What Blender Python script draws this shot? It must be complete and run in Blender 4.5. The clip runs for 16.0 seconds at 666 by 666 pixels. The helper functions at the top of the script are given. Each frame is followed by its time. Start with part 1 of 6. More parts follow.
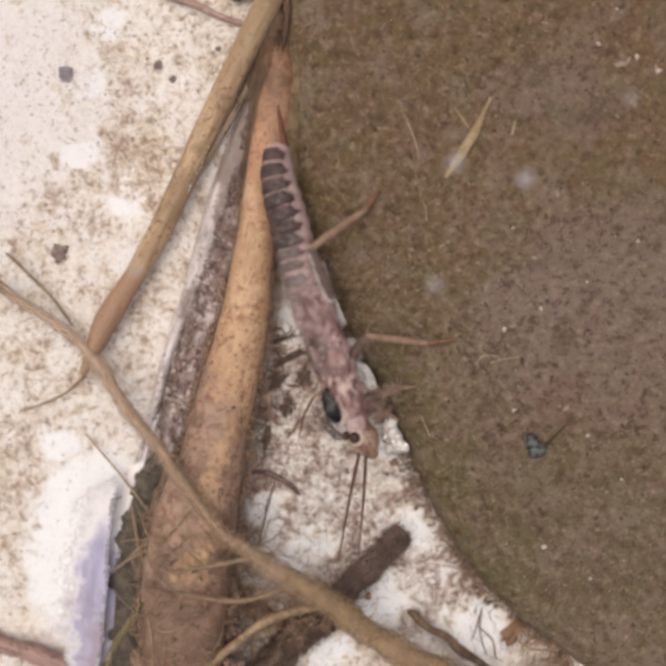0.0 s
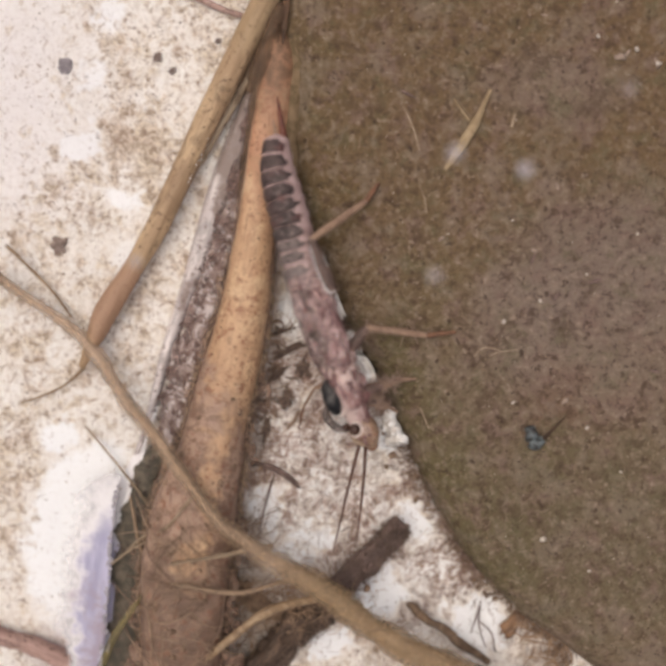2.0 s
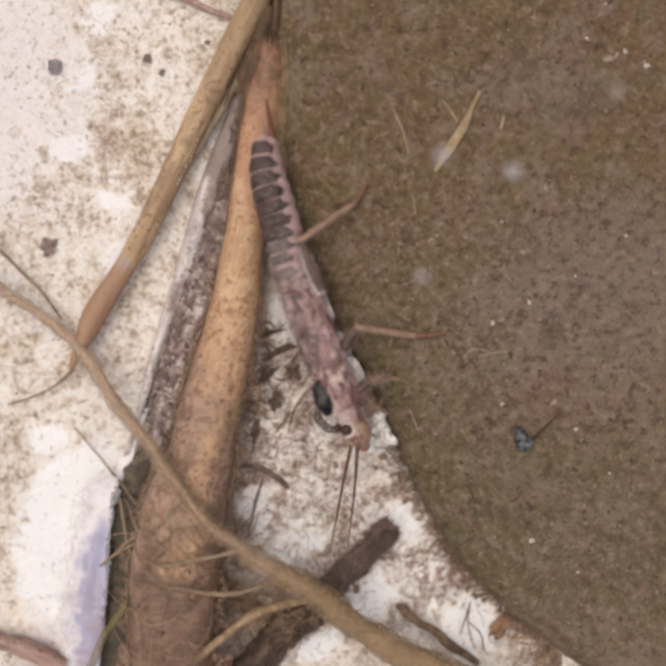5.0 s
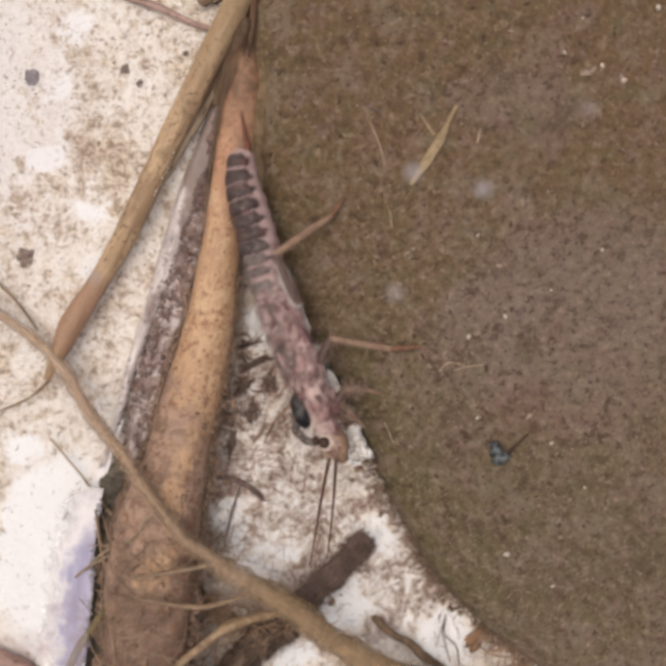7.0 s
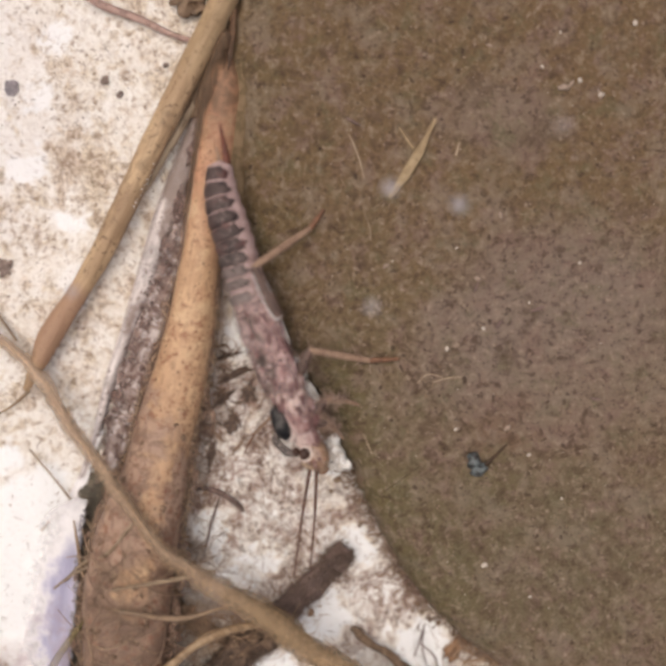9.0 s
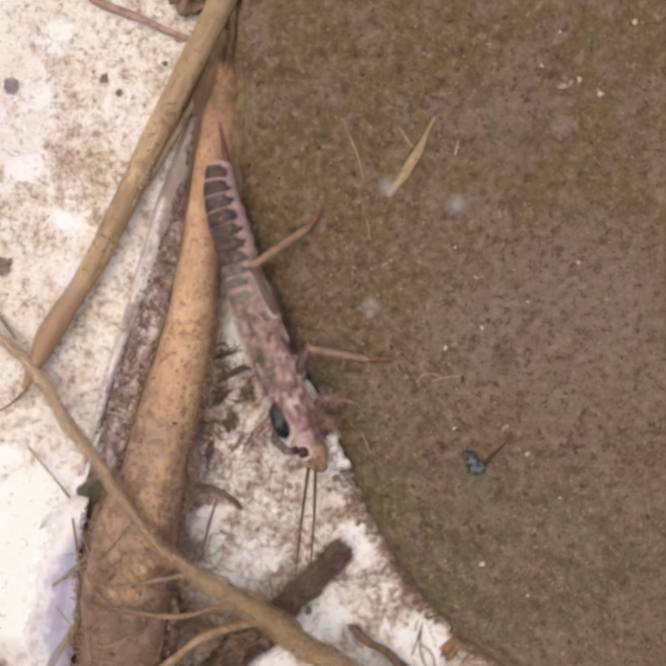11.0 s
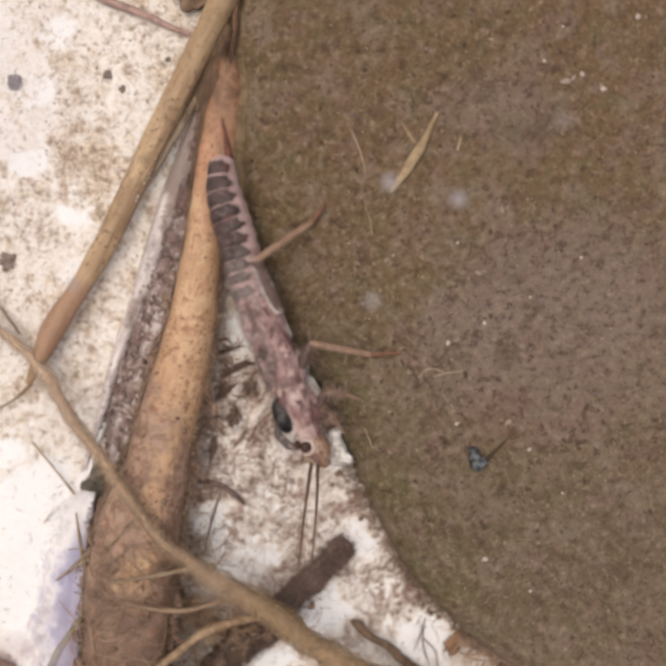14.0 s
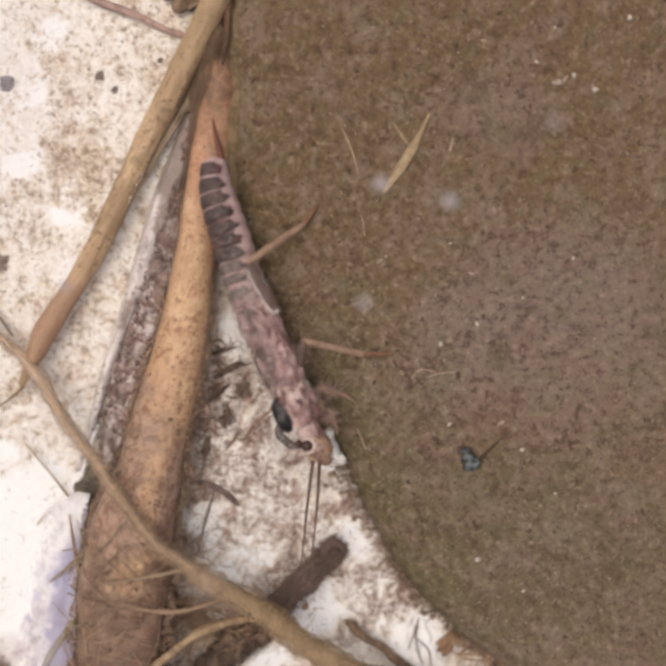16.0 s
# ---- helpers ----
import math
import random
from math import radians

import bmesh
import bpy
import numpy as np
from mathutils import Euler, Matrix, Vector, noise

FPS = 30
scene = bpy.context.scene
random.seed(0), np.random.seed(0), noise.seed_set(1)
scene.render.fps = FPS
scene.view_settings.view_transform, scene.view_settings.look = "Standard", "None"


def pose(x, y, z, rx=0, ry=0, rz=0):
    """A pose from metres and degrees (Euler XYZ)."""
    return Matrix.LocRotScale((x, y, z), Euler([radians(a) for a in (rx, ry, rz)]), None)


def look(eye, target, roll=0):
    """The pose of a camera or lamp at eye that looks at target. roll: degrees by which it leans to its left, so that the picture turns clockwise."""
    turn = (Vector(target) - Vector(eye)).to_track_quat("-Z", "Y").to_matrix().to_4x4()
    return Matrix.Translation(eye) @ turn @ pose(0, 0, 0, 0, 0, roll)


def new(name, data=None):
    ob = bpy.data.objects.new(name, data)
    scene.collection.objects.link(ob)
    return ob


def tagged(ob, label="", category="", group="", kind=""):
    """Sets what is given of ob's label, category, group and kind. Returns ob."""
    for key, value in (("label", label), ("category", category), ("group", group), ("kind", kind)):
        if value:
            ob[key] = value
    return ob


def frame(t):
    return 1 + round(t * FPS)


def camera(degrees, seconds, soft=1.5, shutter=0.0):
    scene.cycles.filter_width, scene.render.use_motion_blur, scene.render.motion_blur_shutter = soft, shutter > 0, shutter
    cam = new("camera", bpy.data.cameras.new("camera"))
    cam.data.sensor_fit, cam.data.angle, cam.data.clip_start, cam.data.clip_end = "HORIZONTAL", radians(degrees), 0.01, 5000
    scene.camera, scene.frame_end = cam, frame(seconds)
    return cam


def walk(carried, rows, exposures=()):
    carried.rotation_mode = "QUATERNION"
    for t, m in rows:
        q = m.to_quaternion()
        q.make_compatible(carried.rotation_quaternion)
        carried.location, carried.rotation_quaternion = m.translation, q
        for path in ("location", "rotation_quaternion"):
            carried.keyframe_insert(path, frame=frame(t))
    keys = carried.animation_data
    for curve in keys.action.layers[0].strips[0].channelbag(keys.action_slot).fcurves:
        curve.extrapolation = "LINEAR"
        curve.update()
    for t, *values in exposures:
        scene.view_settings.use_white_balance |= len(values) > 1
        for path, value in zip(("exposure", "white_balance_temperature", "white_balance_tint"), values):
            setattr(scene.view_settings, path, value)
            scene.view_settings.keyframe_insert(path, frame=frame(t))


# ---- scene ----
cam = camera(40.0, 16.0, soft=3.8, shutter=1.0)
PATH = [
    (0.0, pose(-0.000747, 0.000593, 0.028652, -2.340, 0.599, 0.000)),
    (0.5, pose(-0.000851, 0.000456, 0.028672, -2.103, 0.526, -0.008)),
    (1.0, pose(-0.000907, 0.000478, 0.028676, -2.139, 0.410, 0.083)),
    (1.5, pose(-0.000848, 0.000397, 0.028660, -2.315, 0.424, 0.105)),
    (2.0, pose(-0.000764, 0.000383, 0.028659, -2.388, 0.532, 0.080)),
    (2.5, pose(-0.000482, 0.000053, 0.028634, -2.323, 0.627, -0.029)),
    (3.0, pose(-0.000658, 0.000096, 0.028648, -2.364, 0.507, 0.043)),
    (3.5, pose(-0.000638, 0.000268, 0.028655, -2.359, 0.460, 0.094)),
    (4.0, pose(-0.000548, 0.000352, 0.028672, -2.429, 0.520, 0.098)),
    (6.5, pose(-0.000552, 0.000461, 0.028676, -2.095, -0.077, 0.243)),
    (7.0, pose(0.000095, 0.000853, 0.028623, -2.472, 0.161, 0.405)),
    (7.5, pose(0.000219, 0.001190, 0.028686, -2.765, -0.197, 0.643)),
    (8.0, pose(0.000256, 0.001030, 0.028702, -2.400, -0.489, 0.637)),
    (8.5, pose(0.000269, 0.001036, 0.028717, -2.219, -0.668, 0.568)),
    (9.0, pose(0.000363, 0.001165, 0.028708, -2.375, -0.574, 0.553)),
    (11.5, pose(0.000491, 0.001221, 0.028726, -2.563, -0.441, 0.714)),
    (12.0, pose(0.000554, 0.001088, 0.028717, -2.414, -0.258, 0.660)),
    (12.5, pose(0.000476, 0.001092, 0.028732, -2.570, -0.234, 0.719)),
    (13.0, pose(0.000453, 0.001021, 0.028765, -2.509, -0.330, 0.685)),
    (13.5, pose(0.000588, 0.001248, 0.028746, -2.946, -0.096, 0.694)),
    (14.0, pose(0.000578, 0.001140, 0.028756, -2.682, -0.049, 0.681)),
    (14.5, pose(0.000493, 0.001073, 0.028752, -2.330, -0.397, 0.617)),
    (15.0, pose(0.000804, 0.001350, 0.028742, -3.163, -0.032, 0.574)),
    (15.5, pose(0.000668, 0.001204, 0.028786, -2.951, -0.223, 0.570)),
    (16.0, pose(0.000687, 0.001246, 0.028780, -2.835, -0.275, 0.581)),
]
walk(cam, PATH, [(0.0, -0.12, 6680, 11), (4.2, -0.15, 6680, 11), (6.3, -0.15, 6700, 11), (7.2, -0.11, 6720, 11), (9.0, -0.04, 6750, 11), (16.0, -0.04, 6750, 11)])
# macro lens: shallow focus on the stone's top
cam.data.dof.use_dof = True
cam.data.dof.focus_distance = 0.0277
cam.data.dof.aperture_fstop = 27.0

# ---- light: bright overcast sky, soft sun from the upper left ----
world = bpy.data.worlds.new("sky")
scene.world = world
world.use_nodes = True
wn = world.node_tree
sky = wn.nodes.new("ShaderNodeTexSky")
sky.sky_type = "NISHITA"
sky.sun_disc = False
sky.sun_elevation = radians(76)
sky.sun_rotation = radians(-60)
sky.air_density = 0.6
sky.dust_density = 7.0
sky.ozone_density = 0.3
wn.links.new(sky.outputs[0], wn.nodes["Background"].inputs[0])
wn.nodes["Background"].inputs[1].default_value = 0.1

sun_data = bpy.data.lights.new("sun", "SUN")
sun_data.energy = 1.6
sun_data.angle = radians(110)
sun_data.color = (1.0, 0.94, 0.86)
sun = new("sun", sun_data)
sun.matrix_world = look((-0.20, 0.12, 0.97), (0, 0, 0))
scene.view_settings.exposure = 0.0


# ---- materials ----
class Nodes:
    """Short hand for building a node material."""

    def __init__(self, name, rough=0.6):
        self.mat = bpy.data.materials.new(name)
        self.mat.use_nodes = True
        self.t = self.mat.node_tree
        self.bsdf = self.t.nodes["Principled BSDF"]
        self.bsdf.inputs["Roughness"].default_value = rough
        # under water little light is mirrored
        self.bsdf.inputs["Specular IOR Level"].default_value = 0.3
        self.co = self.t.nodes.new("ShaderNodeTexCoord").outputs["Object"]
        self.ragged = None

    def put(self, sock, value):
        if isinstance(value, (int, float)):
            sock.default_value = value
        elif isinstance(value, tuple):
            sock.default_value = (*value, 1) if len(value) == 3 and sock.type == "RGBA" else value
        else:
            self.t.links.new(value, sock)

    def stretch(self, scale, turn=0.0):
        m = self.t.nodes.new("ShaderNodeMapping")
        m.vector_type = "TEXTURE"
        m.inputs["Scale"].default_value = [1 / v for v in scale]
        m.inputs["Rotation"].default_value = (0, 0, radians(turn))
        self.t.links.new(self.co, m.inputs["Vector"])
        return m.outputs[0]

    def noise(self, mm, detail=4.0, rough=0.55, warp=0.0, vec=None):
        n = self.t.nodes.new("ShaderNodeTexNoise")
        n.inputs["Scale"].default_value = 1000.0 / mm
        n.inputs["Detail"].default_value = detail
        n.inputs["Roughness"].default_value = rough
        n.inputs["Distortion"].default_value = warp
        self.t.links.new(vec or self.co, n.inputs["Vector"])
        return n.outputs[0]

    def spots(self, mm, vec=None):
        n = self.t.nodes.new("ShaderNodeTexVoronoi")
        n.inputs["Scale"].default_value = 1000.0 / mm
        self.t.links.new(vec or self.co, n.inputs["Vector"])
        return n.outputs["Distance"]

    def ramp(self, value, lo, hi, a=0.0, b=1.0):
        n = self.t.nodes.new("ShaderNodeMapRange")
        n.interpolation_type = "SMOOTHSTEP"
        for sock, v in zip(n.inputs, (value, lo, hi, a, b)):
            self.put(sock, v)
        return n.outputs[0]

    def math(self, op, a, b=0.0):
        n = self.t.nodes.new("ShaderNodeMath")
        n.operation = op
        self.put(n.inputs[0], a)
        self.put(n.inputs[1], b)
        return n.outputs[0]

    def near(self, x, y, rx, ry):
        """1 at a place of the plan, 0 outside an ellipse round it (mm)."""
        m = self.t.nodes.new("ShaderNodeMapping")
        m.inputs["Location"].default_value = (-x / rx, -y / ry, 0)
        m.inputs["Scale"].default_value = (1000 / rx, 1000 / ry, 0)
        if self.ragged is None:
            # stains have uneven outlines
            n = self.t.nodes.new("ShaderNodeTexNoise")
            n.inputs["Scale"].default_value = 900.0
            n.inputs["Detail"].default_value = 5.0
            n.inputs["Roughness"].default_value = 0.65
            self.t.links.new(self.co, n.inputs["Vector"])
            w = self.t.nodes.new("ShaderNodeVectorMath")
            w.operation = "MULTIPLY_ADD"
            self.t.links.new(n.outputs["Color"], w.inputs[0])
            w.inputs[1].default_value = (0.0022, 0.0022, 0.0)
            w.inputs[2].default_value = (-0.0011, -0.0011, 0.0)
            a = self.t.nodes.new("ShaderNodeVectorMath")
            self.t.links.new(w.outputs[0], a.inputs[0])
            self.t.links.new(self.co, a.inputs[1])
            self.ragged = a.outputs[0]
        self.t.links.new(self.ragged, m.inputs["Vector"])
        g = self.t.nodes.new("ShaderNodeTexGradient")
        g.gradient_type = "SPHERICAL"
        self.t.links.new(m.outputs[0], g.inputs[0])
        return g.outputs["Fac"]

    def mix(self, fac, a, b, how="MIX"):
        n = self.t.nodes.new("ShaderNodeMix")
        n.data_type = "RGBA"
        n.blend_type = how
        self.put(n.inputs[0], fac)
        self.put(n.inputs[6], a)
        self.put(n.inputs[7], b)
        return n.outputs[2]

    def random(self, lo, hi, a, b):
        """A colour between a and b, piece by piece."""
        g = self.t.nodes.new("ShaderNodeNewGeometry")
        return self.mix(self.ramp(g.outputs["Random Per Island"], lo, hi), a, b)

    def done(self, colour, height=None, mm=0.05, strength=0.6):
        self.put(self.bsdf.inputs["Base Color"], colour)
        if height is not None:
            b = self.t.nodes.new("ShaderNodeBump")
            b.inputs["Distance"].default_value = mm / 1000
            b.inputs["Strength"].default_value = strength
            self.t.links.new(height, b.inputs["Height"])
            self.t.links.new(b.outputs[0], self.bsdf.inputs["Normal"])
        return self.mat


def bed_material():
    n = Nodes("stained_white_bed", 0.55)
    broad = n.noise(3.0, 4, 0.55)
    mid = n.noise(0.8, 5, 0.62, 0.2)
    fine = n.noise(0.22, 4, 0.7, 0.4)
    tiny = n.noise(0.07, 2, 0.5)
    # silt lies thickest between the reed and the stone; a few places are washed clean, others whitened for glare (lower
    # left) and against shade by the reed
    thick = n.ramp(n.near(0.6, -5.6, 5.5, 6.5), 0.0, 0.5, 0.0, 0.065)
    for x, y, rx, ry, d in ((0.4, -9.0, 1.2, 1.2, .27), (3.5, -9.8, 1.2, 1.3, .34), (1.5, -6.6, .6, .7, .2), (-2.9, -5.9, .7, .6, .14), (-1.2, 0.1, .6, 1.1, .4), (-2.25, -0.5, .5, 1.3, .14), (-2.0, -2.8, .5, .5, .15), (-0.5, -1.3, .7, 1.0, .35), (0.2, -4.7, .9, .6, .1), (-9.0, -7.6, 2.2, 3.6, .30), (-8.4, -9.2, 1.5, 2.6, .2), (-9.7, -4.0, .9, .8, .18), (-8.2, -6.0, 1.0, 2.2, .2), (-8.86, 5.16, .6, .7, .14), (-8.5, 7.1, .6, .5, .12), (-7.55, 3.3, .8, .5, .13), (-8.0, 8.9, .8, .6, .12), (-7.4, 1.0, .7, 1.2, .08), (0.9, -3.7, .6, .9, .2), (1.6, -7.2, .9, .9, .14), (-3.1, -6.6, .5, 1.4, .22), (-1.5, -7.2, 1.2, .5, .2), (-2.3, -8.0, .9, .6, .25), (-1.2, -10.6, .9, .7, .25), (-2.6, -3.6, .4, .5, .14), (0.6, -5.4, 1.0, .5, .08)):
        thick = n.math("SUBTRACT", thick, n.ramp(n.near(x, y, rx, ry), 0.0, 0.6, 0.0, d))
    for x, y, rx, ry, d in ((0.55, -2.8, .8, .7, .16), (-2.0, 2.9, .7, 2.4, .6), (-0.6, -0.45, .5, .3, .4), (-1.9, -2.0, .8, .6, .14), (-2.1, -2.6, .6, .6, .10), (-3.0, -3.3, .9, .6, .14), (-2.8, -4.3, .6, .7, .12), (-3.4, -5.7, .5, 1.0, .14), (2.4, -8.0, .9, .9, .26), (3.3, -9.0, .6, .5, .2), (1.6, -5.6, .5, 1.0, .12), (-2.6, -1.9, 1.0, 1.7, .11), (-3.4, -3.0, .7, 1.4, .12)):
        thick = n.math("ADD", thick, n.ramp(n.near(x, y, rx, ry), 0.0, 0.7, 0.0, d))
    white = n.mix(n.ramp(n.noise(1.3, 3), 0.35, 0.7), (0.90, 0.875, 0.835), (0.85, 0.80, 0.735))
    dirt = n.math("ADD", n.math("MULTIPLY", broad, 0.45), n.math("MULTIPLY", mid, 0.55))
    dirt = n.math("ADD", dirt, thick)
    for x, y, rx, ry, d in ((-7.0, 4.2, 1.6, 2.2, .06), (-7.7, 7.7, 1.1, 1.6, .08), (-7.9, 5.2, .9, 1.2, .06), (-5.6, 7.6, 1.6, 1.0, .04), (-8.8, 3.0, 1.6, 2.0, .04), (-9.8, 0.9, 1.0, .9, .07), (-10.4, -1.2, .9, .7, .1), (-9.8, -8.0, .5, .8, .08), (-11.0, -5.5, 1.5, 2.5, .05), (-9.0, -2.6, 2.0, .9, .04)):
        dirt = n.math("ADD", dirt, n.ramp(n.near(x, y, rx, ry), 0.0, 0.7, 0.0, d))
    white = n.mix(n.ramp(n.noise(0.16, 3, 0.6), 0.45, 0.65, 0.0, 0.35), white, (0.50, 0.42, 0.33))
    white = n.mix(n.ramp(thick, 0.02, -0.16), white, (0.93, 0.945, 0.955))
    # a pale lilac-grey tint towards one corner
    white = n.mix(n.ramp(n.near(-11.8, 7.0, 5.5, 8.0), 0.0, 1.0, 0.0, 0.85), white, (0.84, 0.805, 0.81))
    ochre = n.mix(n.ramp(n.noise(0.9, 3), 0.4, 0.6), (0.65, 0.525, 0.35), (0.56, 0.42, 0.285))
    dirt = n.math("SUBTRACT", dirt, n.ramp(n.near(-11.5, 7.5, 5.0, 6.0), 0.0, 0.8, 0.0, 0.08))
    # freckles
    dirt = n.math("ADD", dirt, n.ramp(n.noise(0.35, 5, 0.75, 0.5), 0.45, 0.62, -0.05, 0.09))
    ochre = n.mix(n.ramp(thick, 0.0, 0.06, 0.0, 0.8), ochre, (0.37, 0.255, 0.205))
    c = n.mix(n.math("MULTIPLY", n.ramp(dirt, 0.44, 0.64), n.ramp(thick, 0.0, 0.06, 0.62, 0.85)), white, ochre)
    c = n.mix(n.ramp(n.near(-9.0, -11.1, 2.6, 1.5), 0.0, 0.9, 0.0, 0.75), c, (0.42, 0.34, 0.35))
    strokes = n.math("ADD", n.math("MULTIPLY", fine, 0.75), n.math("MULTIPLY", dirt, 0.5))
    c = n.mix(n.ramp(strokes, 0.64, 0.80, 0.0, 0.75), c, (0.24, 0.155, 0.105))
    # matted fibres: pale and dark threads curling through the silt
    mat_a = n.math("ABSOLUTE", n.math("SUBTRACT", n.noise(0.42, 4, 0.7, 1.2), 0.5))
    mat_b = n.math("ABSOLUTE", n.math("SUBTRACT", n.noise(0.33, 4, 0.7, 1.6, n.stretch((1.0, 0.5, 1.0), 35)), 0.5))
    felt = n.ramp(thick, 0.0, 0.06)
    c = n.mix(n.math("MULTIPLY", felt, n.ramp(mat_a, 0.045, 0.0, 0.0, 0.6)), c, (0.80, 0.76, 0.72))
    c = n.mix(n.math("MULTIPLY", n.ramp(dirt, 0.44, 0.62), n.ramp(mat_b, 0.035, 0.0, 0.0, 0.6)), c, (0.20, 0.125, 0.095))
    c = n.mix(n.math("MULTIPLY", n.ramp(thick, -0.22, -0.05), n.ramp(tiny, 0.63, 0.74, 0.0, 0.3)), c, (0.14, 0.09, 0.06))
    c = n.mix(n.math("MULTIPLY", felt, n.ramp(n.noise(0.75, 5, 0.7, 0.3), 0.44, 0.60, 0.0, 0.62)), c, (0.37, 0.24, 0.195))
    # crusted silt: dark crumbs against bare white, thick in the wedge
    crust = n.noise(0.21, 6, 0.8, 0.6)
    lie = n.noise(1.3, 4, 0.6, 0.3)
    crust = n.math("ADD", crust, n.ramp(lie, 0.30, 0.70, -0.09, 0.09))
    c = n.mix(n.math("MULTIPLY", felt, n.ramp(crust, 0.50, 0.60, 0.0, 0.85)), c, (0.165, 0.10, 0.08))
    c = n.mix(n.math("MULTIPLY", felt, n.ramp(crust, 0.49, 0.40, 0.0, 0.9)), c, (0.88, 0.88, 0.87))
    c = n.mix(n.ramp(n.noise(0.13, 5, 0.75), 0.54, 0.66, 0.0, 0.25), c, (0.52, 0.46, 0.40))
    # fine dark freckles in loose drifts, and short brown scratches
    drift = n.math("MULTIPLY", n.ramp(n.noise(1.7, 4, 0.6), 0.40, 0.62), n.ramp(thick, -0.22, -0.05))
    c = n.mix(n.math("MULTIPLY", drift, n.ramp(n.noise(0.11, 3, 0.65, 0.3), 0.58, 0.68, 0.0, 0.7)), c, (0.23, 0.145, 0.095))
    c = n.mix(n.math("MULTIPLY", drift, n.ramp(n.noise(0.24, 4, 0.7, 0.8, n.stretch((1.0, 0.4, 1.0), -35)), 0.60, 0.68, 0.0, 0.65)), c, (0.30, 0.19, 0.125))
    return n.done(c, n.math("ADD", fine, crust), 0.10, 0.6)


def stone_material():
    n = Nodes("silt_on_stone", 0.75)
    broad = n.noise(4.5, 3, 0.5)
    patch = n.noise(1.1, 5, 0.65)
    grain = n.noise(0.27, 5, 0.8, 0.2)
    hue = n.noise(0.8, 5, 0.75)
    fine = n.noise(0.17, 3, 0.7)
    c = n.mix(n.ramp(broad, 0.36, 0.64), (0.162, 0.116, 0.063), (0.183, 0.128, 0.083))
    # algae along the rim and over the lower side, rusty silt farther in
    for x, y, rx, ry, d in ((0.9, -2.0, 1.8, 2.4, .8), (2.3, -5.4, 2.0, 2.4, .85), (3.8, -7.7, 2.6, 2.0, .85), (1.7, -3.5, 1.0, 1.2, .7), (-1.0, 3.7, 1.8, 2.8, .8), (5.4, -4.6, 1.4, 1.0, .75), (-1.6, 7.0, 1.6, 3.0, .6), (1.6, 3.0, 1.4, 1.4, .4), (4.6, -6.0, 2.0, 1.4, .55)):
        c = n.mix(n.ramp(n.near(x, y, rx, ry), 0.0, 0.7, 0.0, d), c, (0.125, 0.101, 0.042))
    # lower-right colour also darkened to paint the fall-off of light there
    for x, y, rx, ry, d in ((6.5, -6.5, 6.0, 4.5, .5), (9.0, -8.0, 5.0, 5.0, .4), (3.0, -3.0, 3.0, 2.4, .35)):
        c = n.mix(n.ramp(n.near(x, y, rx, ry), 0.0, 0.6, 0.0, d), c, (0.138, 0.110, 0.066))
    for x, y, rx, ry in ((6.2, -2.6, 2.8, .9), (8.0, 8.2, 4.5, 3.0), (1.2, 5.3, 1.0, 1.0), (6.2, 2.2, 2.0, 1.2), (5.6, -3.2, .9, .7)):
        c = n.mix(n.ramp(n.near(x, y, rx, ry), 0.0, 0.7, 0.0, 0.45), c, (0.155, 0.090, 0.058))
    for x, y, rx, ry, d in ((4.0, 8.5, 11.0, 10.0, .75), (-1.5, 3.0, 3.0, 4.0, .5), (9.5, 3.5, 4.0, 4.0, .3)):
        c = n.mix(n.ramp(n.near(x, y, rx, ry), 0.0, 0.6, 0.0, d), c, (0.154, 0.098, 0.046))
    for x, y, rx, ry in ((8.0, 0.0, 5.0, 4.0), (4.5, -0.5, 2.5, 2.5), (7.4, 1.6, 4.5, 3.0), (5.5, 6.5, 2.6, 1.6)):
        c = n.mix(n.ramp(n.near(x, y, rx, ry), 0.0, 0.6, 0.0, 0.5), c, (0.214, 0.163, 0.137))
    c = n.mix(n.ramp(hue, 0.50, 0.64, 0.0, 0.7), c, (0.192, 0.126, 0.100))
    c = n.mix(n.ramp(hue, 0.48, 0.35, 0.0, 0.6), c, (0.122, 0.106, 0.056))
    c = n.mix(n.ramp(patch, 0.48, 0.66, 0.0, 0.5), c, (0.222, 0.174, 0.133))
    c = n.mix(n.ramp(patch, 0.46, 0.32, 0.0, 0.5), c, (0.085, 0.053, 0.033))
    c = n.mix(n.ramp(grain, 0.52, 0.66, 0.0, 0.6), c, (0.32, 0.25, 0.19))
    c = n.mix(n.ramp(grain, 0.48, 0.36, 0.0, 0.72), c, (0.066, 0.040, 0.025))
    # clotted silt between paler, worn spots
    clot = n.noise(0.42, 5, 0.7, 0.7)
    where = n.ramp(n.noise(2.4, 4, 0.6), 0.38, 0.60, 0.25, 1.0)
    c = n.mix(n.math("MULTIPLY", where, n.ramp(clot, 0.55, 0.66, 0.0, 0.75)), c, (0.058, 0.033, 0.020))
    c = n.mix(n.ramp(clot, 0.42, 0.32, 0.0, 0.45), c, (0.235, 0.185, 0.135))
    c = n.mix(n.ramp(fine, 0.60, 0.74, 0.0, 0.6), c, (0.060, 0.035, 0.020))
    c = n.mix(n.ramp(n.noise(0.28, 3, 0.6, 0.3), 0.63, 0.70, 0.0, 0.8), c, (0.042, 0.023, 0.014))
    c = n.mix(n.ramp(n.noise(0.2, 2, 0.5, 0.2), 0.65, 0.74, 0.0, 0.65), c, (0.34, 0.265, 0.20))
    return n.done(c, n.math("ADD", grain, patch), 0.16, 0.7)


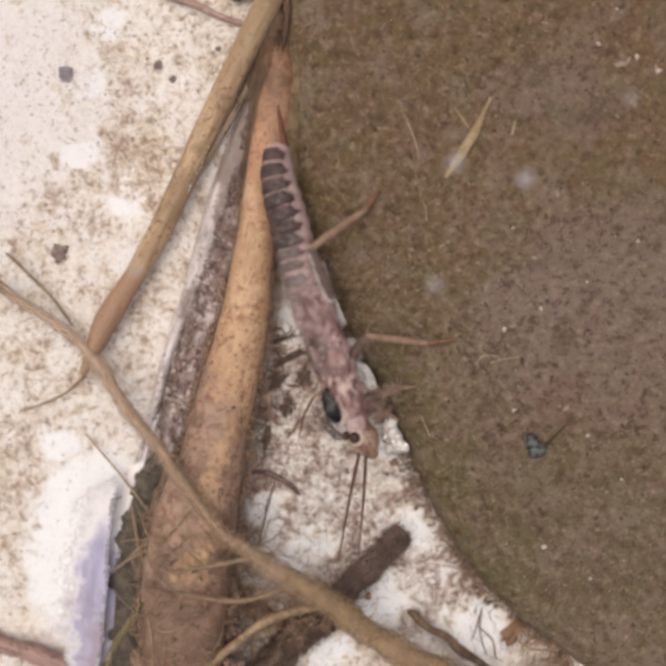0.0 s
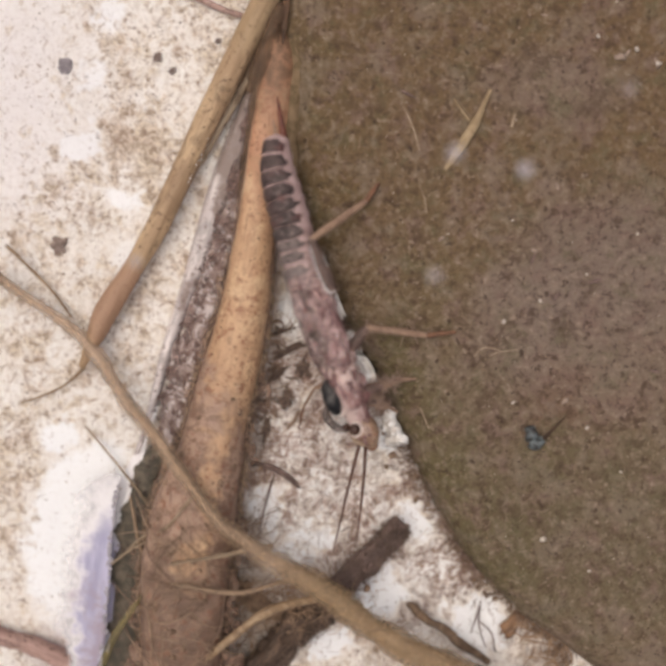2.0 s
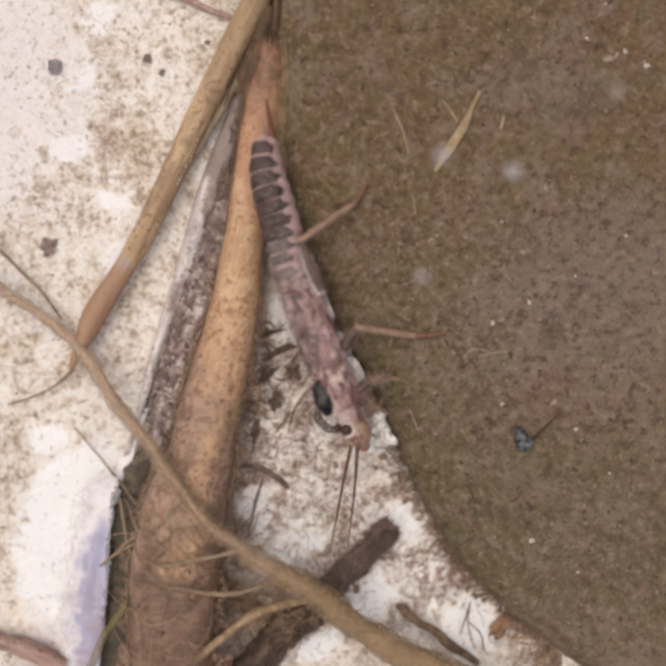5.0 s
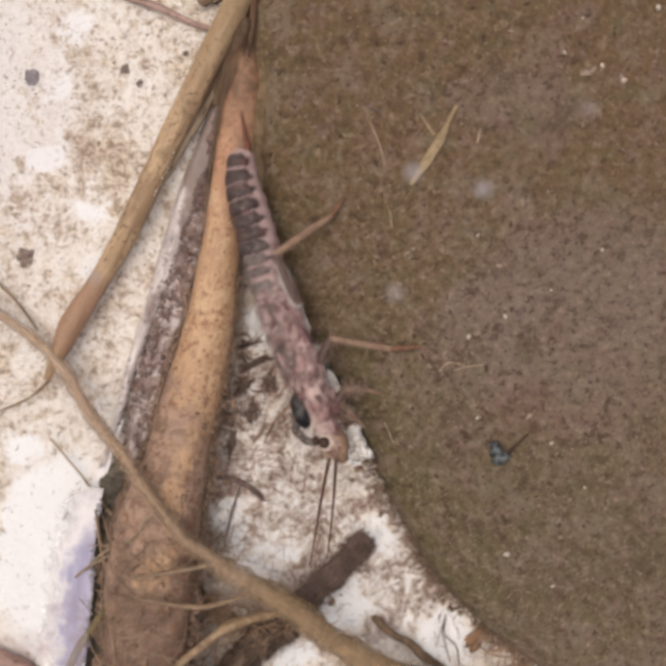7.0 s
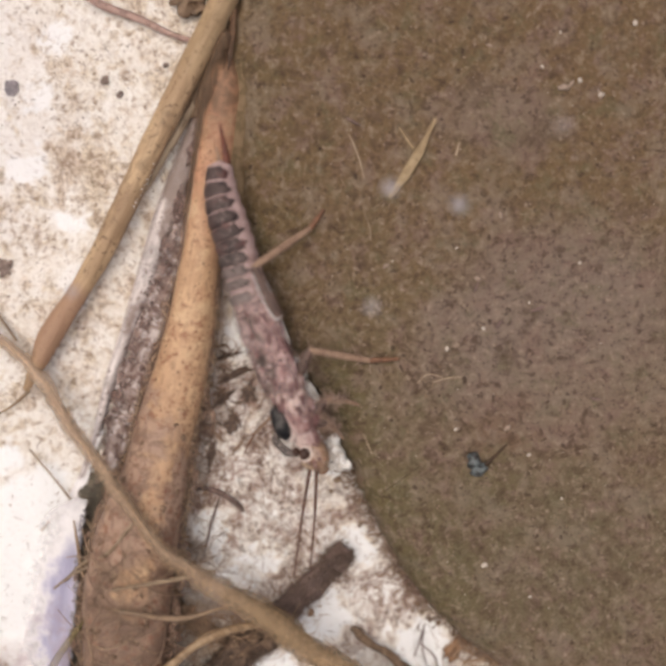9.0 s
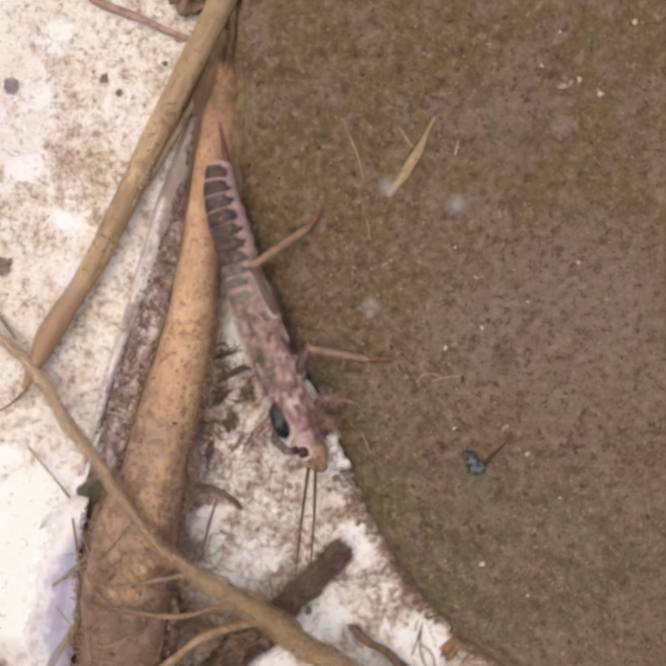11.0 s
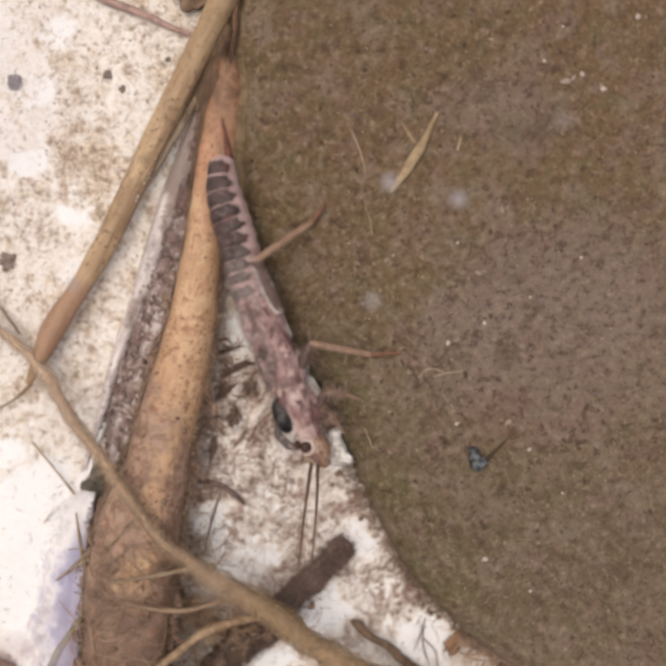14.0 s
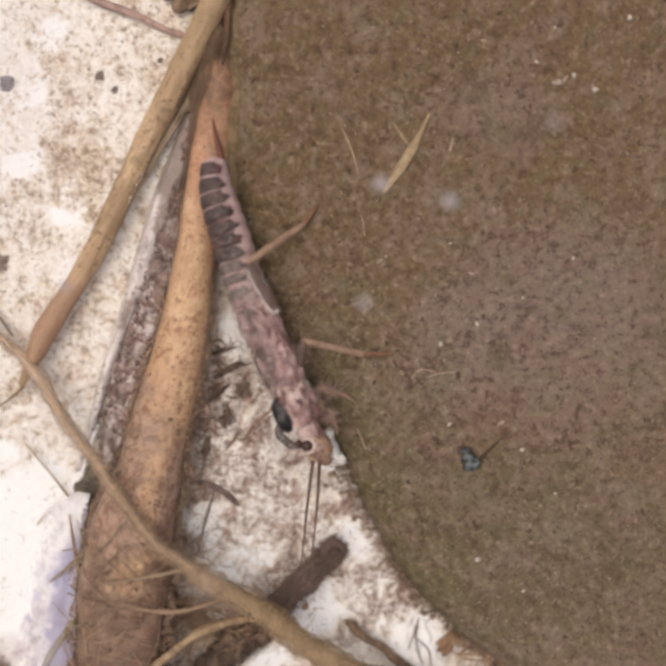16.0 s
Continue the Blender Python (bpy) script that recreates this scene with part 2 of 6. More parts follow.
def straw_material(name, light, dark, fleck=(0.07, 0.035, 0.02), amount=0.55, turn=0.0, rough=0.5, silt=False, film=False, patches=()):
    """Dry plant matter: fibres along the stalk, blotches and dark flecks."""
    n = Nodes(name, rough)
    along = n.noise(0.25, 3, 0.6, 0.3, n.stretch((1.0, 0.12, 1.0), turn))
    blot = n.noise(0.7, 4, 0.65, 0.4)
    c = n.mix(n.ramp(along, 0.38, 0.60), light, dark)
    c = n.mix(n.ramp(n.noise(0.10, 3, 0.65, 0.3, n.stretch((1.0, 0.10, 1.0), turn)), 0.56, 0.68, 0.0, 0.5), c, tuple(0.45 * v for v in dark))
    c = n.mix(n.ramp(blot, 0.50, 0.70, 0.0, 0.35 if silt else 0.7), c, tuple(0.55 * v for v in dark))
    c = n.mix(n.ramp(n.noise(0.17, 4, 0.65, 0.15), 0.56, 0.64, 0.0, amount), c, fleck)
    if silt:
        # bare yellow stalk above, freckled; a soft mauve-brown coat of silt below, broken by bare orange spots
        c = n.mix(n.ramp(n.near(1.6, 9.0, 2.6, 4.6), 0.0, 0.5, 0.0, 0.8), c, (0.50, 0.27, 0.17))
        low = n.ramp(n.near(-0.9, -6.0, 4.4, 9.6), 0.05, 0.6)
        cover = n.math("ADD", n.math("MULTIPLY", low, 0.42), n.math("MULTIPLY", n.noise(0.8, 5, 0.65, 0.3), 0.85))
        for x, y, rx, ry, d in ((-2.2, -3.0, 1.2, 3.6, .42), (-2.4, -6.5, 1.4, 4.0, .42), (-1.2, 0.8, .7, 3.0, .30), (0.5, -3.6, .6, 2.4, .30), (0.1, -6.8, .6, 3.0, .3), (-0.3, -1.2, .5, 1.2, .12)):
            cover = n.math("ADD", cover, n.ramp(n.near(x, y, rx, ry), 0.0, 0.6, 0.0, d))
        for x, y, rx, ry, d in ((-0.45, -2.75, .7, .9, .2), (-0.85, -4.5, .8, 1.1, .2), (-0.2, -1.4, .6, 1.0, .15), (0.9, 1.4, .7, 3.0, .2), (0.9, 3.6, .7, 2.6, .15), (-1.2, -5.6, .7, .8, .12)):
            cover = n.math("SUBTRACT", cover, n.ramp(n.near(x, y, rx, ry), 0.0, 0.5, 0.0, d))
        c = n.mix(n.ramp(n.noise(0.55, 5, 0.7, 0.3), 0.45, 0.60, 0.0, 0.6), c, (0.43, 0.265, 0.155))
        c = n.mix(n.ramp(n.noise(0.7, 5, 0.7, 0.3), 0.52, 0.66, 0.0, 0.6), c, (0.68, 0.49, 0.31))
        c = n.mix(n.math("MULTIPLY", low, n.ramp(n.noise(0.45, 4, 0.65, 0.5), 0.54, 0.66, 0.0, 0.6)), c, (0.52, 0.35, 0.23))
        coat = n.mix(n.ramp(n.noise(0.8, 6, 0.7, 0.6), 0.44, 0.56), (0.165, 0.105, 0.082), (0.345, 0.235, 0.18))
        coat = n.mix(n.ramp(n.noise(0.4, 6, 0.75, 0.5), 0.52, 0.62, 0.0, 0.75), coat, (0.115, 0.066, 0.048))
        coat = n.mix(n.ramp(n.noise(0.5, 6, 0.75, 0.5), 0.55, 0.66, 0.0, 0.7), coat, (0.43, 0.30, 0.225))
        c = n.mix(n.ramp(cover, 0.56, 0.82, 0.0, 0.88), c, coat)
        c = n.mix(n.math("MULTIPLY", n.ramp(n.near(-1.5, -8.8, 3.2, 4.2), 0.0, 0.5), n.ramp(n.noise(0.7, 6, 0.7, 0.4), 0.40, 0.60, 0.35, 0.9)), c, (0.15, 0.095, 0.068))
        # rotten brown at the broken upper end
        c = n.mix(n.ramp(n.near(1.5, 11.2, 1.7, 3.8), 0.0, 0.55, 0.0, 0.92), c, n.mix(n.ramp(n.noise(0.3, 4, 0.7), 0.42, 0.6), (0.125, 0.072, 0.042), (0.25, 0.135, 0.08)))
        # freckles, thicker towards the lower end
        spread = n.math("ADD", n.noise(1.6, 3, 0.5), n.math("MULTIPLY", low, 0.10))
        fleck_here = n.math("MULTIPLY", n.ramp(n.noise(0.19, 5, 0.75, 0.1), 0.55, 0.61), n.ramp(spread, 0.42, 0.58))
        c = n.mix(n.math("MULTIPLY", fleck_here, 0.85), c, (0.19, 0.08, 0.047))
        c = n.mix(n.math("MULTIPLY", n.ramp(n.noise(0.38, 6, 0.75, 0.2), 0.52, 0.61), n.math("MULTIPLY", n.ramp(low, 0.1, 0.9, 1.0, 0.3), n.ramp(spread, 0.42, 0.58, 0.0, 0.8))), c, (0.31, 0.155, 0.092))
    for x, y, rx, ry, d, tint in patches:
        c = n.mix(n.ramp(n.near(x, y, rx, ry), 0.0, 0.6, 0.0, d), c, tint)
    if film:
        # purple-brown silt over the sheath's upper end and along its inner side
        for x, y, rx, ry, d in ((0.75, 8.6, 1.2, 3.6, .9), (0.1, 5.0, .8, 3.4, .9), (-0.9, 1.8, .7, 2.6, .8), (-1.6, -0.4, .6, 1.6, .6)):
            lie = n.math("MULTIPLY", n.ramp(n.near(x, y, rx, ry), 0.0, 0.5, 0.0, d), n.ramp(n.noise(0.35, 5, 0.7, 0.4), 0.36, 0.56))
            c = n.mix(lie, c, (0.185, 0.125, 0.105))
        for x, y, rx, ry, d in ((0.45, 7.8, 1.2, 3.0, .85), (0.0, 4.9, .6, 2.4, .6)):
            c = n.mix(n.ramp(n.near(x, y, rx, ry), 0.0, 0.6, 0.0, d), c, (0.27, 0.215, 0.195))
    return n.done(c, n.math("ADD", along, blot), 0.05, 0.6)


def plain_material(name, a, b, mm=0.3, rough=0.5, bump=0.03, sub=0.0):
    n = Nodes(name, rough)
    c = n.mix(n.ramp(n.noise(mm, 4, 0.6, 0.4), 0.38, 0.62), a, b)
    if sub:
        n.bsdf.inputs["Subsurface Weight"].default_value = sub
        n.bsdf.inputs["Subsurface Radius"].default_value = (0.0004, 0.0002, 0.00015)
        n.bsdf.inputs["Subsurface Scale"].default_value = 1.0
    return n.done(c, n.noise(mm * 0.5, 3), bump, 0.5)


def veil_material(name, a, b, mm, lo, hi, thin, thick):
    """A broken translucent coat: thin in places, thick in others."""
    n = Nodes(name, 0.75)
    c = n.mix(n.ramp(n.noise(mm * 0.8, 4, 0.65, 0.4), 0.40, 0.60), a, b)
    n.put(n.bsdf.inputs["Alpha"], n.ramp(n.noise(mm, 6, 0.72, 0.5), lo, hi, thin, thick))
    return n.done(c, n.noise(mm * 0.5, 3), 0.03, 0.5)


def mottled_material():
    """Purple-brown silt with pale crumbs and ragged white gaps."""
    n = Nodes("mottled_silt", 0.8)
    c = n.mix(n.ramp(n.noise(0.5, 4, 0.65, 0.4), 0.40, 0.60), (0.235, 0.165, 0.145), (0.37, 0.295, 0.27))
    c = n.mix(n.ramp(n.noise(0.36, 5, 0.72, 0.7), 0.50, 0.60, 0.0, 0.9), c, (0.105, 0.060, 0.047))
    c = n.mix(n.ramp(n.noise(0.30, 5, 0.75, 0.6), 0.52, 0.59, 0.0, 0.85), c, (0.66, 0.60, 0.59))
    c = n.mix(n.ramp(n.noise(0.12, 3, 0.6), 0.58, 0.66, 0.0, 0.7), c, (0.13, 0.065, 0.05))
    return n.done(c, n.noise(0.2, 4, 0.7), 0.12, 0.6)


def pieces_material(name, a, b, rough=0.6, first=0.0):
    n = Nodes(name, rough)
    c = n.random(first, 1.0, a, b)
    c = n.mix(n.ramp(n.noise(0.08, 2), 0.4, 0.65, 0.0, 0.5), c, tuple(0.6 * v for v in a))
    return n.done(c)


BED = bed_material()
STONE = stone_material()
REED = straw_material("dry_reed", (0.575, 0.385, 0.235), (0.48, 0.305, 0.185), (0.14, 0.07, 0.04), turn=-10, amount=0.35, silt=True)
STEM = straw_material("dry_grass", (0.505, 0.36, 0.222), (0.37, 0.25, 0.15), turn=-28, amount=0.6, patches=((-2.3, -4.3, 1.6, 2.2, .8, (0.33, 0.195, 0.13)), (2.5, 5.0, 2.5, 2.5, .5, (0.29, 0.20, 0.11)), (-0.2, -0.6, .8, 1.2, .5, (0.24, 0.155, 0.095))))
SHOOT = straw_material("pale_shoot", (0.44, 0.35, 0.25), (0.32, 0.235, 0.155), turn=-30, amount=0.5)
HUSK = straw_material("dark_husk", (0.19, 0.105, 0.06), (0.10, 0.058, 0.036), (0.06, 0.034, 0.022), 0.8)
HUSK.node_tree.nodes["Principled BSDF"].inputs["Alpha"].default_value = 0.6
LEAFHUSK = straw_material("rotten_husk", (0.23, 0.155, 0.10), (0.135, 0.088, 0.056), (0.08, 0.05, 0.035), 0.7, turn=-28)
ROOT = straw_material("pale_root", (0.37, 0.265, 0.165), (0.25, 0.165, 0.095), (0.09, 0.055, 0.035), 0.7, turn=45)
LONGROOT = straw_material("long_root", (0.58, 0.42, 0.285), (0.46, 0.32, 0.21), (0.10, 0.06, 0.04), 0.7, turn=45, patches=((-5.5, 5.0, 6.5, 6.5, .9, (0.70, 0.53, 0.39)), (5.5, -4.5, 6.0, 4.0, .85, (0.40, 0.275, 0.155))))
LONGROOT.node_tree.nodes["Principled BSDF"].inputs["Alpha"].default_value = 0.8
OLIVEROOT = straw_material("olive_root", (0.33, 0.27, 0.11), (0.22, 0.18, 0.075), (0.09, 0.055, 0.035), 0.7, turn=-25)
OLIVEROOT.node_tree.nodes["Principled BSDF"].inputs["Alpha"].default_value = 0.35
PALEROOT = straw_material("straw_root", (0.46, 0.36, 0.25), (0.34, 0.25, 0.165), (0.12, 0.08, 0.05), 0.4, turn=60)
PALEROOT.node_tree.nodes["Principled BSDF"].inputs["Alpha"].default_value = 0.65
SILTROOT = straw_material("silty_root", (0.31, 0.215, 0.14), (0.23, 0.16, 0.105), (0.12, 0.08, 0.055), 0.6, turn=45)
SHEATH = straw_material("grey_sheath", (0.70, 0.645, 0.63), (0.55, 0.495, 0.485), (0.17, 0.11, 0.09), 0.8, turn=-20, film=True)


def lilac_material():
    n = Nodes("lilac_sheath", 0.45)
    ribs = n.noise(0.3, 4, 0.6, 0.3, n.stretch((1.0, 0.15, 1.0), -8))
    c = n.mix(n.ramp(ribs, 0.4, 0.62), (0.88, 0.875, 0.875), (0.81, 0.79, 0.80))
    # lilac and mauve patches paint the sky's reflection onto the white tip
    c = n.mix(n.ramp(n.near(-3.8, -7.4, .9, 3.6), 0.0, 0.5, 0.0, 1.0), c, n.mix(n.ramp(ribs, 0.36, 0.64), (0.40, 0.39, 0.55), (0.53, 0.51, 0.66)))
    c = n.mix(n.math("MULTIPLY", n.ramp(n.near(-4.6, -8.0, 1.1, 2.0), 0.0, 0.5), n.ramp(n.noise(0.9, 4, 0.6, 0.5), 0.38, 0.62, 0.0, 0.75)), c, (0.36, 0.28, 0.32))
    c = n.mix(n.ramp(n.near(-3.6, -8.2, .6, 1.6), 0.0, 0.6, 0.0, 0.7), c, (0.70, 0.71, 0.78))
    c = n.mix(n.ramp(n.noise(0.12, 3), 0.60, 0.72, 0.0, 0.35), c, (0.42, 0.35, 0.33))
    return n.done(c, n.noise(0.3, 4), 0.03, 0.5)


def reflection_material():
    n = Nodes("sky_reflection", 0.45)
    ribs = n.noise(0.3, 4, 0.6, 0.3, n.stretch((1.0, 0.15, 1.0), -8))
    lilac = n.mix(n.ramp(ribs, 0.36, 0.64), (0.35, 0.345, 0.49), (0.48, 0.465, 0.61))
    # white, lilac and mauve paint the reflected sky into the colour
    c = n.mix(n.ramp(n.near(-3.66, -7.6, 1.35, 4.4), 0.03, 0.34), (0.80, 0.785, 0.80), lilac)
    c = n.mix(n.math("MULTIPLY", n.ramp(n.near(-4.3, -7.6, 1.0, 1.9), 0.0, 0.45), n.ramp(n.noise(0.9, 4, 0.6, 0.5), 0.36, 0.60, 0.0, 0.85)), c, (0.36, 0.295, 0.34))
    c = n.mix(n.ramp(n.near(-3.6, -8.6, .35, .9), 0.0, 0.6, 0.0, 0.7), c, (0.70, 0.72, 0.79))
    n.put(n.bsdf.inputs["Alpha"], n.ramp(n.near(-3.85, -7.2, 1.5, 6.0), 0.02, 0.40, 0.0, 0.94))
    return n.done(c, n.noise(0.3, 4), 0.03, 0.5)


REFLECTION = reflection_material()
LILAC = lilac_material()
PINK = straw_material("red_twig", (0.56, 0.385, 0.335), (0.43, 0.28, 0.24), turn=65)
PINK.node_tree.nodes["Principled BSDF"].inputs["Alpha"].default_value = 0.75
PALETWIG = straw_material("faded_twig", (0.44, 0.29, 0.25), (0.32, 0.20, 0.17), turn=65)
BARK = straw_material("dark_bark", (0.215, 0.145, 0.128), (0.125, 0.088, 0.077), (0.055, 0.04, 0.035), 0.5, turn=-45, rough=0.7)
ROTTEN = straw_material("rotten_bark", (0.17, 0.115, 0.082), (0.085, 0.058, 0.043), (0.03, 0.02, 0.016), 0.8, turn=-40, rough=0.8)
MOTTLE = mottled_material()
CLUMP = plain_material("rotten_leaf", (0.085, 0.06, 0.05), (0.19, 0.135, 0.105), 0.12, 0.8, 0.12)
SEAM = plain_material("seam_silt", (0.125, 0.088, 0.046), (0.21, 0.145, 0.085), 0.3, 0.8, 0.12)
SPECK = plain_material("grey_speck", (0.155, 0.115, 0.10), (0.29, 0.225, 0.195), 0.2, 0.8, 0.05)
HAZE = plain_material("hazy_speck", (0.24, 0.215, 0.23), (0.36, 0.32, 0.34), 0.2, 0.8, 0.02)
HAZE.node_tree.nodes["Principled BSDF"].inputs["Alpha"].default_value = 0.7
MUCK = plain_material("dark_silt", (0.078, 0.070, 0.055), (0.15, 0.125, 0.095), 0.35, 0.8, 0.15)
def flesh_material(name, light, deep, blot, amount, flank=None):
    """Soft tissue with streaks along the body; flank: a darker, duller colour blended in towards its left."""
    n = Nodes(name, 0.42)
    turned = n.stretch((1.0, 1.0, 1.0), 21)
    long = n.stretch((1.0, 0.38, 1.0), 21)
    c = n.mix(n.ramp(n.noise(0.8, 4, 0.6, 0.3, long), 0.43, 0.57), light, deep)
    c = n.mix(n.ramp(n.noise(0.42, 5, 0.7, 0.6, long), 0.47, 0.58, 0.0, amount), c, blot)
    c = n.mix(n.ramp(n.noise(0.36, 4, 0.65, 0.5, long), 0.55, 0.68, 0.0, 0.7), c, (0.66, 0.53, 0.50))
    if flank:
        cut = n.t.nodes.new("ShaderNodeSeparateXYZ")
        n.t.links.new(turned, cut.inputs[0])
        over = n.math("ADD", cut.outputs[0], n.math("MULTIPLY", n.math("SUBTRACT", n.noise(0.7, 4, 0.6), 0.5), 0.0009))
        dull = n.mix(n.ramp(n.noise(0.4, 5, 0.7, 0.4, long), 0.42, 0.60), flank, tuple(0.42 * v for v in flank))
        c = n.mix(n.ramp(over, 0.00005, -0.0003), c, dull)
    c = n.mix(n.ramp(n.noise(0.3, 4, 0.7, 0.5), 0.56, 0.65, 0.0, 0.75), c, tuple(0.75 * v for v in blot))
    c = n.mix(n.ramp(n.noise(0.13, 3, 0.6), 0.57, 0.68, 0.0, 0.6), c, (0.13, 0.065, 0.06))
    c = n.mix(n.ramp(n.noise(0.16, 3, 0.6), 0.60, 0.70, 0.0, 0.6), c, (0.70, 0.60, 0.57))
    return n.done(c, n.noise(0.3, 5, 0.65), 0.16, 0.9)


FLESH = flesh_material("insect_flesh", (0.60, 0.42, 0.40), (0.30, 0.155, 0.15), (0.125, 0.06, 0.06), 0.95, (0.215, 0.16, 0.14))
NECK = flesh_material("insect_neck", (0.60, 0.47, 0.43), (0.34, 0.20, 0.19), (0.17, 0.075, 0.07), 0.85)
BELLY = plain_material("insect_belly", (0.47, 0.345, 0.33), (0.33, 0.225, 0.215), 0.34, 0.4, 0.06)
def plate_material():
    n = Nodes("insect_plate", 0.5)
    c = n.mix(n.ramp(n.noise(0.3, 4, 0.65, 0.4), 0.40, 0.62), (0.042, 0.029, 0.028), (0.085, 0.058, 0.054))
    c = n.mix(n.ramp(n.noise(0.16, 4, 0.7, 0.5), 0.58, 0.70, 0.0, 0.7), c, (0.24, 0.185, 0.17))
    c = n.mix(n.ramp(n.noise(0.4, 3, 0.6, 0.3), 0.55, 0.66, 0.0, 0.6), c, (0.14, 0.055, 0.05))
    return n.done(c, n.noise(0.2, 4), 0.04, 0.6)


PLATE = plate_material()
DIM = plain_material("dim_plate", (0.050, 0.038, 0.036), (0.115, 0.088, 0.082), 0.24, 0.6, 0.05)
FADED = plain_material("faded_plate", (0.085, 0.067, 0.063), (0.19, 0.152, 0.142), 0.24, 0.6, 0.05)
GHOST = plain_material("ghost_plate", (0.14, 0.113, 0.107), (0.25, 0.205, 0.195), 0.2, 0.6, 0.04)
MARK = plain_material("plate_mark", (0.27, 0.21, 0.195), (0.13, 0.095, 0.088), 0.2, 0.6, 0.02)
HEAD = flesh_material("insect_head", (0.53, 0.40, 0.275), (0.36, 0.235, 0.155), (0.15, 0.08, 0.055), 0.8)
LEG = plain_material("insect_leg", (0.35, 0.235, 0.165), (0.24, 0.155, 0.11), 0.3, 0.35, 0.03)
GREY = plain_material("insect_palp", (0.24, 0.20, 0.185), (0.10, 0.082, 0.075), 0.16, 0.5, 0.03)
GREY.node_tree.nodes["Principled BSDF"].inputs["Alpha"].default_value = 0.7
SHANK = plain_material("insect_thigh", (0.155, 0.10, 0.083), (0.085, 0.056, 0.047), 0.35, 0.55, 0.03)
BUD = plain_material("wing_bud", (0.13, 0.092, 0.088), (0.34, 0.25, 0.235), 0.3, 0.4, 0.05)
TARSUS = plain_material("insect_foot", (0.23, 0.118, 0.07), (0.16, 0.083, 0.052), 0.2, 0.4, 0.02)
CERCUS = plain_material("insect_tail", (0.16, 0.055, 0.035), (0.10, 0.035, 0.025), 0.3, 0.35, 0.02)
DARK = plain_material("wing_case", (0.006, 0.006, 0.007), (0.06, 0.055, 0.053), 0.3, 0.35, 0.06)
EYE = plain_material("insect_eye", (0.03, 0.014, 0.01), (0.06, 0.03, 0.022), 0.2, 0.15, 0.01)
HORN = plain_material("antenna_brown", (0.085, 0.04, 0.028), (0.13, 0.065, 0.045), 0.3, 0.4, 0.01)
STRAW = plain_material("straw_husk", (0.46, 0.345, 0.21), (0.33, 0.24, 0.14), 0.3, 0.6, 0.03)
STRAW.node_tree.nodes["Principled BSDF"].inputs["Alpha"].default_value = 0.8
BLUE = plain_material("blue_chip", (0.135, 0.16, 0.165), (0.04, 0.036, 0.036), 0.16, 0.3, 0.03)
ORANGE = plain_material("orange_flake", (0.30, 0.175, 0.10), (0.15, 0.085, 0.05), 0.3, 0.5, 0.03)
PALE = plain_material("quartz_grain", (0.60, 0.54, 0.47), (0.42, 0.36, 0.30), 0.2, 0.3, 0.01)
CHALK = plain_material("white_chalk", (0.93, 0.93, 0.93), (0.84, 0.83, 0.81), 0.3, 0.5, 0.04)
CHIP = straw_material("lime_chip", (0.88, 0.87, 0.85), (0.72, 0.68, 0.62), (0.30, 0.21, 0.15), 0.6, turn=30)
FAWN = plain_material("pale_flake", (0.36, 0.28, 0.22), (0.26, 0.19, 0.15), 0.15, 0.5, 0.03)
FOAM = plain_material("foam", (0.62, 0.60, 0.64), (0.52, 0.49, 0.53), 0.3, 0.4, 0.02)
FOAM.node_tree.nodes["Principled BSDF"].inputs["Alpha"].default_value = 0.5
FAINT = plain_material("faint_foam", (0.5, 0.46, 0.46), (0.42, 0.38, 0.4), 0.3, 0.4, 0.02)
FAINT.node_tree.nodes["Principled BSDF"].inputs["Alpha"].default_value = 0.17
ROOTHAZE = straw_material("root_haze", (0.58, 0.425, 0.295), (0.45, 0.32, 0.215), (0.15, 0.10, 0.065), 0.5, turn=45, patches=((-5.5, 5.0, 6.5, 6.5, .9, (0.68, 0.52, 0.385)), (5.5, -4.5, 6.0, 4.0, .8, (0.40, 0.28, 0.16))))
ROOTHAZE.node_tree.nodes["Principled BSDF"].inputs["Alpha"].default_value = 0.33
COAT = veil_material("haze_coat", (0.255, 0.145, 0.098), (0.165, 0.088, 0.062), 0.36, 0.47, 0.66, 0.04, 0.75)
HALO = veil_material("haze_halo", (0.37, 0.25, 0.185), (0.27, 0.175, 0.13), 0.6, 0.40, 0.66, 0.06, 0.38)
VEIL = veil_material("algae_veil", (0.33, 0.225, 0.165), (0.19, 0.115, 0.082), 0.4, 0.45, 0.60, 0.0, 0.7)
SILTVEIL = veil_material("silt_veil", (0.30, 0.215, 0.19), (0.18, 0.115, 0.098), 0.36, 0.48, 0.60, 0.0, 0.65)
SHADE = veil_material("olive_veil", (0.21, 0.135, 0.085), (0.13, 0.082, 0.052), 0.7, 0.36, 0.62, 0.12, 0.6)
FLESHVEIL = veil_material("flesh_veil", (0.55, 0.40, 0.385), (0.36, 0.225, 0.215), 0.3, 0.46, 0.62, 0.0, 0.32)
GREYVEIL = veil_material("grey_veil", (0.27, 0.225, 0.213), (0.17, 0.138, 0.13), 0.25, 0.46, 0.60, 0.0, 0.36)
RIMFLESH = plain_material("pale_flesh", (0.72, 0.62, 0.57), (0.60, 0.50, 0.45), 0.2, 0.5, 0.02)
LOBE = plain_material("dark_lobe", (0.21, 0.115, 0.11), (0.13, 0.068, 0.066), 0.2, 0.5, 0.03)
SNOUT = plain_material("insect_snout", (0.31, 0.175, 0.115), (0.22, 0.115, 0.075), 0.2, 0.5, 0.02)
